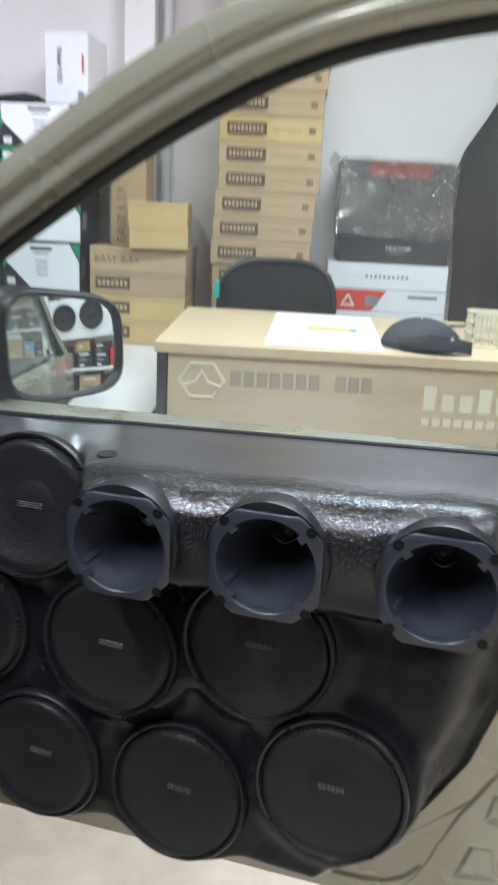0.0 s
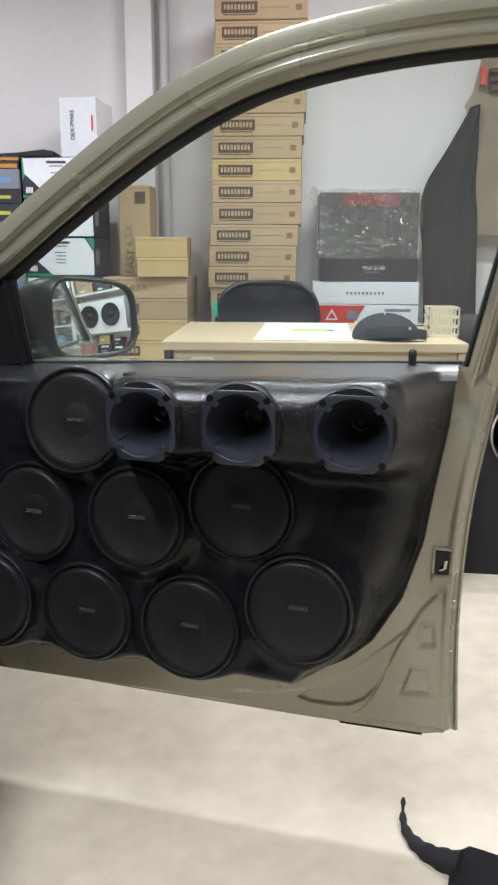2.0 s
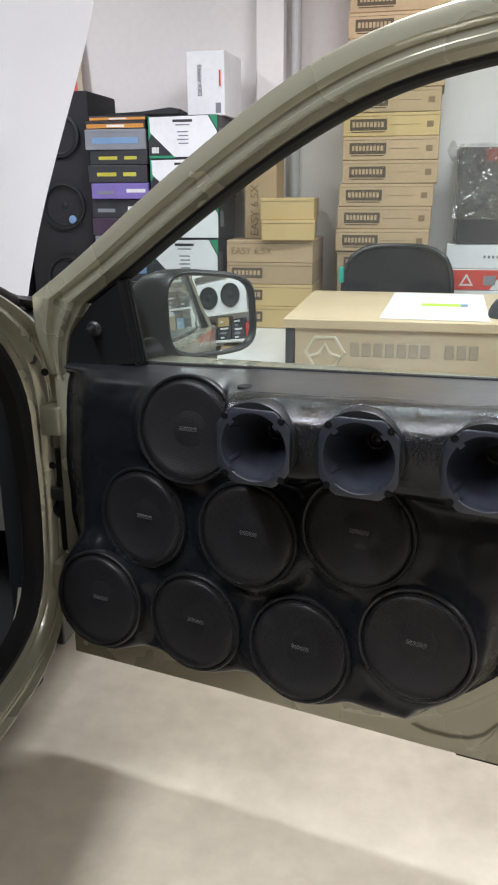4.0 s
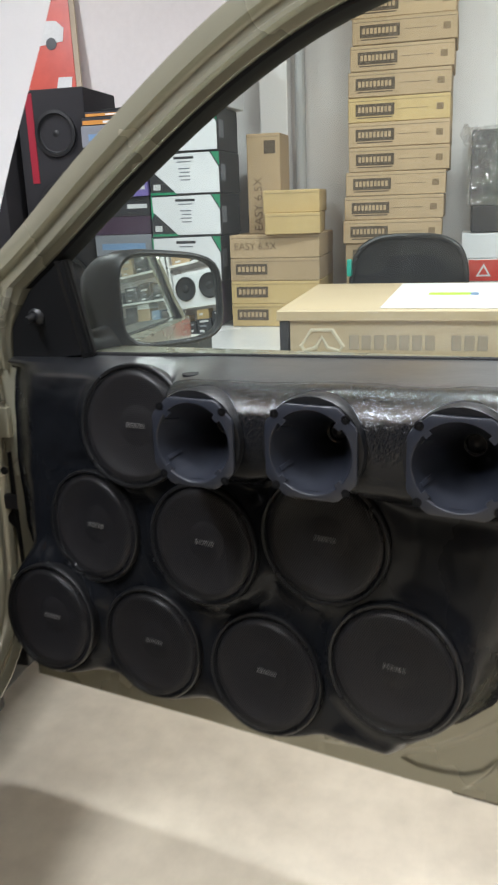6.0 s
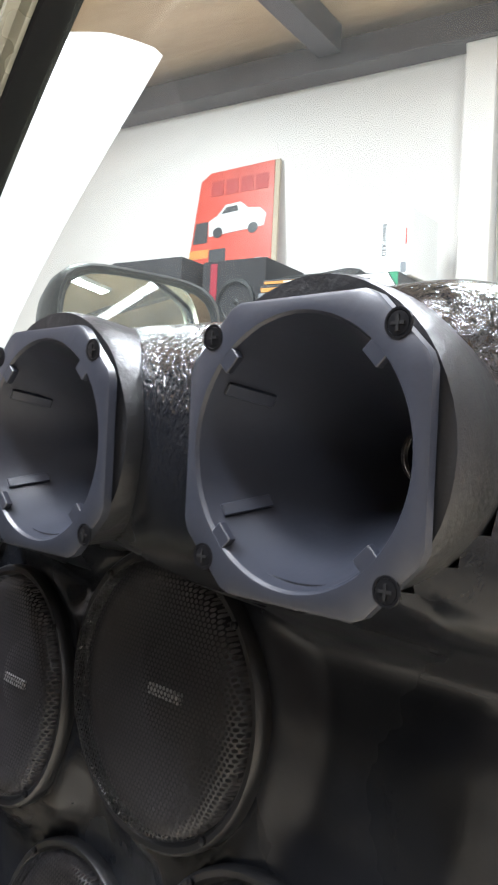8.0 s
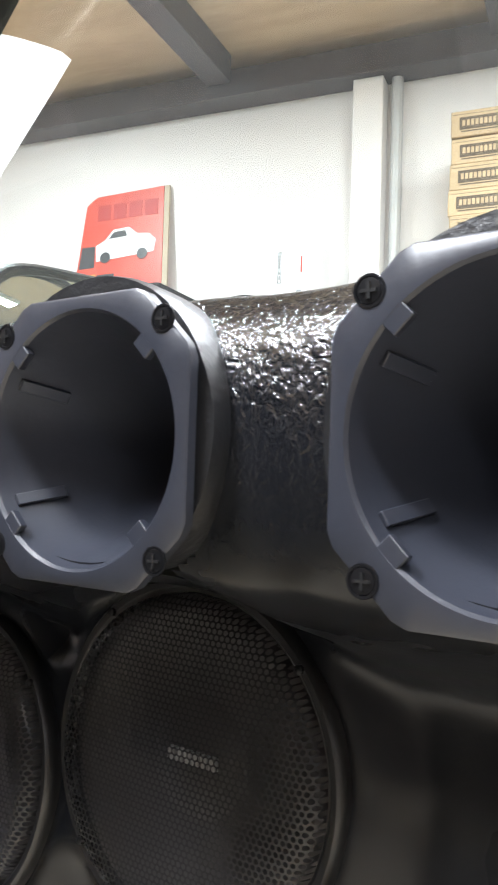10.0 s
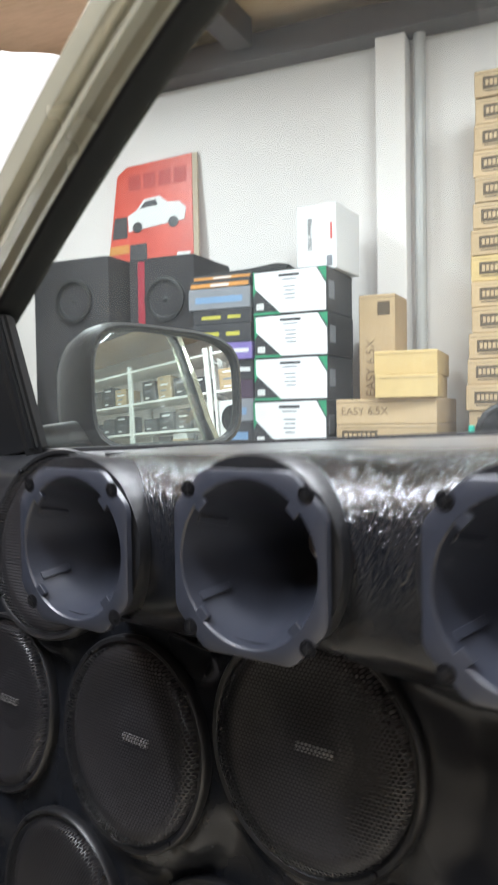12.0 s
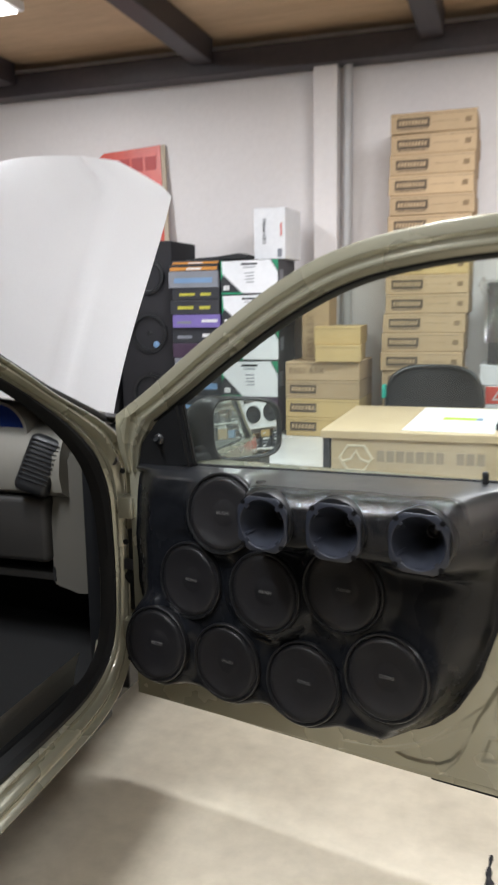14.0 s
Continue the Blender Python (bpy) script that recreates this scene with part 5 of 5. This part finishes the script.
part("ring", tube([(0.03 * math.cos(a / 8 * math.pi), 0.03 * math.sin(a / 8 * math.pi), 0.004) for a in range(17)], 0.0022, 6), M_CHROME, keys)
part("key", block(0.02, 0.09, -0.008, 0.006, 0.001, 0.006, 0.001, 1), M_STEEL, keys)
part("key", block(-0.05, 0.01, 0.01, 0.026, 0.001, 0.008, 0.001, 1), M_BLACK, keys)
M_CREAM = plain("cream_plastic", (0.72, 0.66, 0.50), 0.45)
basket = holder("pen_basket", pose(0.803, 3.02, 0.8685), "small cream plastic basket on the desk", "basket")
for k in range(9):
    a = -0.05 + 0.1 * k / 8
    part("rib", block(a - 0.003, a + 0.003, -0.05, -0.046, 0.0, 0.10, 0.001, 1), M_CREAM, basket)
for z in (0.0, 0.032, 0.064, 0.094):
    part("band", merge(block(-0.053, 0.053, -0.052, -0.047, z, z + 0.008), block(-0.053, -0.048, -0.052, 0.052, z, z + 0.008), block(0.048, 0.053, -0.052, 0.052, z, z + 0.008), block(-0.053, 0.053, 0.047, 0.052, z, z + 0.008)), M_CREAM, basket)
part("back", block(-0.05, 0.05, 0.044, 0.049, 0.0, 0.10), M_CREAM, basket)

# office chair
chair = holder("office_chair", pose(0.175, 3.72, 0), "black mesh office chair behind the desk", "chair")
rows = []
for i in range(14):
    t = i / 13
    w = 0.235 * (1 - 0.14 * max(0.0, (t - 0.62) / 0.38) ** 3)
    rows.append([(-w + 2 * w * k / 19, 0.20 - 0.05 * (1 - (2 * k / 19 - 1) ** 2) * -1 + 0.03 * t, 0.56 + 0.455 * t - 0.05 * (2 * k / 19 - 1) ** 4 * t) for k in range(20)])
bm = sheet(rows)
bmesh.ops.solidify(bm, geom=bm.faces[:], thickness=0.022)
part("backrest", bm, M_MESH, chair, smooth=True)
edge = [rows[i][0] for i in range(14)] + rows[-1][1:-1] + [rows[i][-1] for i in range(13, -1, -1)]
part("back_frame", tube(edge, 0.012, 8), M_BLACK, chair, smooth=True)
part("seat", block(-0.23, 0.23, -0.25, 0.18, 0.44, 0.51, 0.03, 3), M_MESH, chair, smooth=True)
part("side_clip", block(-0.252, -0.232, 0.18, 0.215, 0.86, 0.93, 0.005), M_TEAL, chair, "teal plastic clip")
part("gas_post", tube([(0, 0, 0.1), (0, 0, 0.3), (0, 0, 0.44)], [0.03, 0.03, 0.022], 12), M_BLACK, chair)
for k in range(5):
    a = 2 * math.pi * k / 5
    part("foot", tube([(0, 0, 0.11), (0.15 * math.cos(a), 0.15 * math.sin(a), 0.085), (0.27 * math.cos(a), 0.27 * math.sin(a), 0.06)], [0.03, 0.022, 0.016], 8), M_BLACK, chair)
    part("castor", lathe([(0.012, -0.012), (0.028, -0.012), (0.028, 0.012), (0.012, 0.012)], 14, (0.27 * math.cos(a), 0.27 * math.sin(a), 0.029), True), M_BLACK, chair)

# dark box on the white table
root, hx, hy, h = box_thing("storage_box", -0.580, -0.417, 2.909, 3.049, 0.637, 0.787, surface("olive_box_card", (0.05, 0.048, 0.04), rough=0.6), "dark olive box on the white table", "box")

# ---- subwoofer cabinet on the floor ----
sub = holder("subwoofer_cabinet", pose(1.18, 3.20, 0, 0, 0, -4), "black subwoofer cabinet with a round bright-edged port", "subwoofer")


def sub_front():
    bm = bmesh.new()
    n, r = 40, 0.135
    cx, cz = -0.03, 0.53
    outer, hole, back = [], [], []
    for i in range(n):
        a = 2 * math.pi * (i + 0.5) / n
        ca, sa = math.cos(a), math.sin(a)
        kx = (0.29 - cx) / ca if ca > 1e-6 else ((-0.29 - cx) / ca if ca < -1e-6 else 9)
        kz = (0.80 - cz) / sa if sa > 1e-6 else ((0.0 - cz) / sa if sa < -1e-6 else 9)
        k = min(kx, kz)
        outer.append(bm.verts.new((cx + k * ca, -0.22, cz + k * sa)))
        hole.append(bm.verts.new((cx + r * ca, -0.22, cz + r * sa)))
        back.append(bm.verts.new((cx + r * 0.96 * ca, 0.1, cz + r * 0.96 * sa)))
    for p, q in ((outer, hole), (hole, back)):
        for i in range(n):
            bm.faces.new((p[i], p[(i + 1) % n], q[(i + 1) % n], q[i]))
    bm.faces.new(back)
    return bm


part("front", sub_front(), M_BLKCLOTH, sub)
part("body", merge(block(-0.29, -0.27, -0.219, 0.22, 0.0, 0.80), block(0.27, 0.29, -0.219, 0.22, 0.0, 0.80), block(-0.29, 0.29, -0.219, 0.22, 0.80, 0.815), block(-0.29, 0.29, 0.2, 0.22, 0.0, 0.80)), M_BLKCLOTH, sub)
part("port_ring", lathe([(0.135, -0.226), (0.143, -0.228), (0.143, -0.221), (0.135, -0.218)], 48, (-0.03, 0, 0.53), True), M_CHROME, sub, "bright port ring", smooth=True)
part("port_lining", lathe([(0.134, -0.2), (0.13, 0.09)], 40, (-0.03, 0, 0.53)), surface("brown_port_lining", (0.10, 0.065, 0.05), rough=0.6), sub)
board = holder("black_board", pose(0.885, 2.98, 0, 0, 0, -3), "black board standing against the subwoofer cabinet", "board")
part("panel", block(-0.035, 0.012, -0.10, 0.06, 0.0, 0.46, 0.004), M_BLKCLOTH, board)
bag = holder("folded_clothes", pose(1.2, 3.2, 0.816), "dark patterned folded clothes on the subwoofer cabinet", "clothes")
bm = block(-0.27, 0.25, -0.18, 0.16, 0.0, 0.10, 0.03, 3)
for v in bm.verts:
    v.co += 0.02 * Vector((noise.noise(v.co * 9), noise.noise(v.co * 9 + Vector((5, 0, 0))), noise.noise(v.co * 9 + Vector((0, 7, 0)))))
part("cloth", bm, M_CLOTH, bag, smooth=True)
bm = block(-0.26, 0.22, -0.205, -0.17, 0.0, 0.045, 0.014, 2)
part("patterned_hem", bm, surface("patterned_cloth", (0.30, 0.27, 0.30), (0.03, 0.03, 0.04), rough=0.8, grain=120, blotch=60), bag, smooth=True)
red = holder("red_bag", pose(1.15, 3.24, 0.905), "crumpled red plastic bag on the folded clothes", "bag")
rows = []
for i in range(12):
    t = i / 11
    rows.append([((0.16 - 0.07 * t) * math.cos(a) + 0.02 * noise.noise(Vector((a, t * 4, 0))), (0.12 - 0.06 * t) * math.sin(a), 0.21 * t + 0.02 * noise.noise(Vector((a * 2, t * 5, 3)))) for a in [2 * math.pi * k / 24 for k in range(25)]])
part("bag", sheet(rows), surface("red_plastic_bag", (0.65, 0.05, 0.03), (0.45, 0.03, 0.02), rough=0.3, grain=30, bump=0.6, distance=0.01), red, smooth=True)

# ---- black cloth scrap on the floor ----
scrap = holder("cloth_scrap", pose(0, 0, 0), "torn black cloth scrap lying on the floor", "cloth")
strip = [(0.535, 1.675, 0.034), (0.530, 1.635, 0.014), (0.536, 1.595, 0.009), (0.556, 1.558, 0.009), (0.585, 1.53, 0.012), (0.62, 1.512, 0.014)]
part("strip", tube([tuple(p) for p in curve_through(strip, 24)], [0.0035 + 0.002 * math.sin(k * 1.7) + 0.024 * (k / 23) ** 1.4 for k in range(24)], 12), M_BLKCLOTH, scrap, smooth=True)
rows = []
for i in range(18):
    t = i / 17
    rows.append([(0.598 + 0.42 * k / 23 + 0.02 * noise.noise(Vector((t * 5, k * 0.3, 0))), 1.555 - 0.34 * t + 0.03 * noise.noise(Vector((k * 0.5, 2, 0))) - 0.012 * (k == 8), 0.012 + 0.03 * abs(noise.noise(Vector((t * 3, k * 0.22, 5))))) for k in range(24)])
bm = sheet(rows)
bmesh.ops.solidify(bm, geom=bm.faces[:], thickness=0.006)
part("flap", bm, M_BLKCLOTH, scrap, smooth=True)


# ---- shelving seen in the mirror ----
rack = holder("shelf_rack", pose(2.55, 0.0, 0), "white metal shelf rack with boxes and loudspeakers", "shelf")
for y in (-1.75, -0.60, 0.60, 0.695, 1.72):
    for x in (0.0, 0.42):
        part("upright", block(x, x + 0.04, y, y + (0.065 if y != 0.695 else 0.03), 0.0, 2.1, 0.003, 1), M_TABLE, rack)
for z in (0.30, 0.64, 1.15, 1.55, 2.0):
    part("shelf", block(0.002, 0.458, -1.75, 0.60, z, z + 0.03, 0.003, 1), M_TABLE, rack)
for z in (0.30, 0.64, 1.005, 1.55, 2.0):
    part("shelf", block(0.002, 0.458, 0.725, 1.76, z, z + 0.03, 0.003, 1), M_TABLE, rack)


def stock(y, w, z, h, material, bars=1):
    ob = holder("stock_box", pose(2.60, y, z + 0.0305), "boxed stock on the white shelf rack", "box", "boxes on the shelf rack")
    part("carton", block(0, 0.32, 0, w, 0, h, 0.003, 1), material, ob)
    for k in range(bars):
        z1 = h * (k + 0.5) / bars
        part("print_bar", block(-0.002, 0.002, w * 0.2, w * (0.5 + 0.15 * (k % 3)), z1 - 0.012, z1 + 0.012), M_PALE if k % 2 == 0 else M_GREY, ob)


for y, w, h, m_, bars in ((0.06, 0.22, 0.40, M_CARD, 1), (0.30, 0.16, 0.20, M_ORANGE, 1), (0.48, 0.10, 0.34, M_DARK, 4), (-0.16, 0.20, 0.44, M_DARK, 2), (-0.42, 0.22, 0.30, M_DARK, 3), (0.74, 0.16, 0.24, M_CARD, 1), (0.92, 0.10, 0.16, M_DARK, 2), (1.03, 0.22, 0.18, M_DARK, 3), (1.27, 0.20, 0.26, M_DARK, 5), (1.49, 0.22, 0.20, M_RED, 2)):
    stock(y, w, 0.64, h, m_, bars)
stock(1.04, 0.18, 0.64 + 0.181, 0.12, M_CARD_Y)
stock(0.31, 0.14, 0.64 + 0.201, 0.16, M_BLUE)
stock(0.07, 0.20, 0.64 + 0.401, 0.07, M_WHITE)
for n, z in enumerate((0.30, 1.15, 1.55)):
    for k in range(9):
        y = -1.66 + 0.255 * k
        if y < 0.5 and not -0.66 < y < -0.52:
            stock(y, 0.21 if y < 0.3 else 0.2, z, (0.30, 0.24, 0.20, 0.27)[(k + n) % 4] * (0.85 if n < 2 else 1), M_DARK if n == 1 or k % 3 else M_CARD, 2 + (k + n) % 3)
for z, n in ((0.30, 0), (1.55, 1)):
    for k in range(3):
        stock(0.76 + 0.31 * k, 0.28, z, 0.22 + 0.03 * ((k + n) % 2), (M_DARK, M_CARD)[(k + n) % 2], 3)
for k, y in enumerate((-1.66, -1.38, -1.05, -0.86)):
    stock(y, 0.18, 0.64, 0.26 + 0.03 * (k % 2), M_DARK if k != 2 else M_CARD, 2)
baffle = holder("speaker_baffle", pose(2.565, 0.74, 1.0355, 0, 0, 0), "white baffle board with two black loudspeakers", "loudspeaker")
part("board", block(0.0, 0.05, 0.0, 0.80, 0.0, 0.42, 0.004), M_WHITE, baffle)
for y in (0.185, 0.545):
    bm = lathe([(0.155, -0.002), (0.152, -0.022), (0.137, -0.022), (0.13, -0.012), (0.05, -0.004), (0.045, -0.012), (0.004, -0.02)], 36)
    bmesh.ops.transform(bm, matrix=Matrix.Translation((0.0, y, 0.215)) @ Matrix.Rotation(radians(-90), 4, "Z"), verts=bm.verts[:])
    part("driver", bm, M_BLACK, baffle, smooth=True)
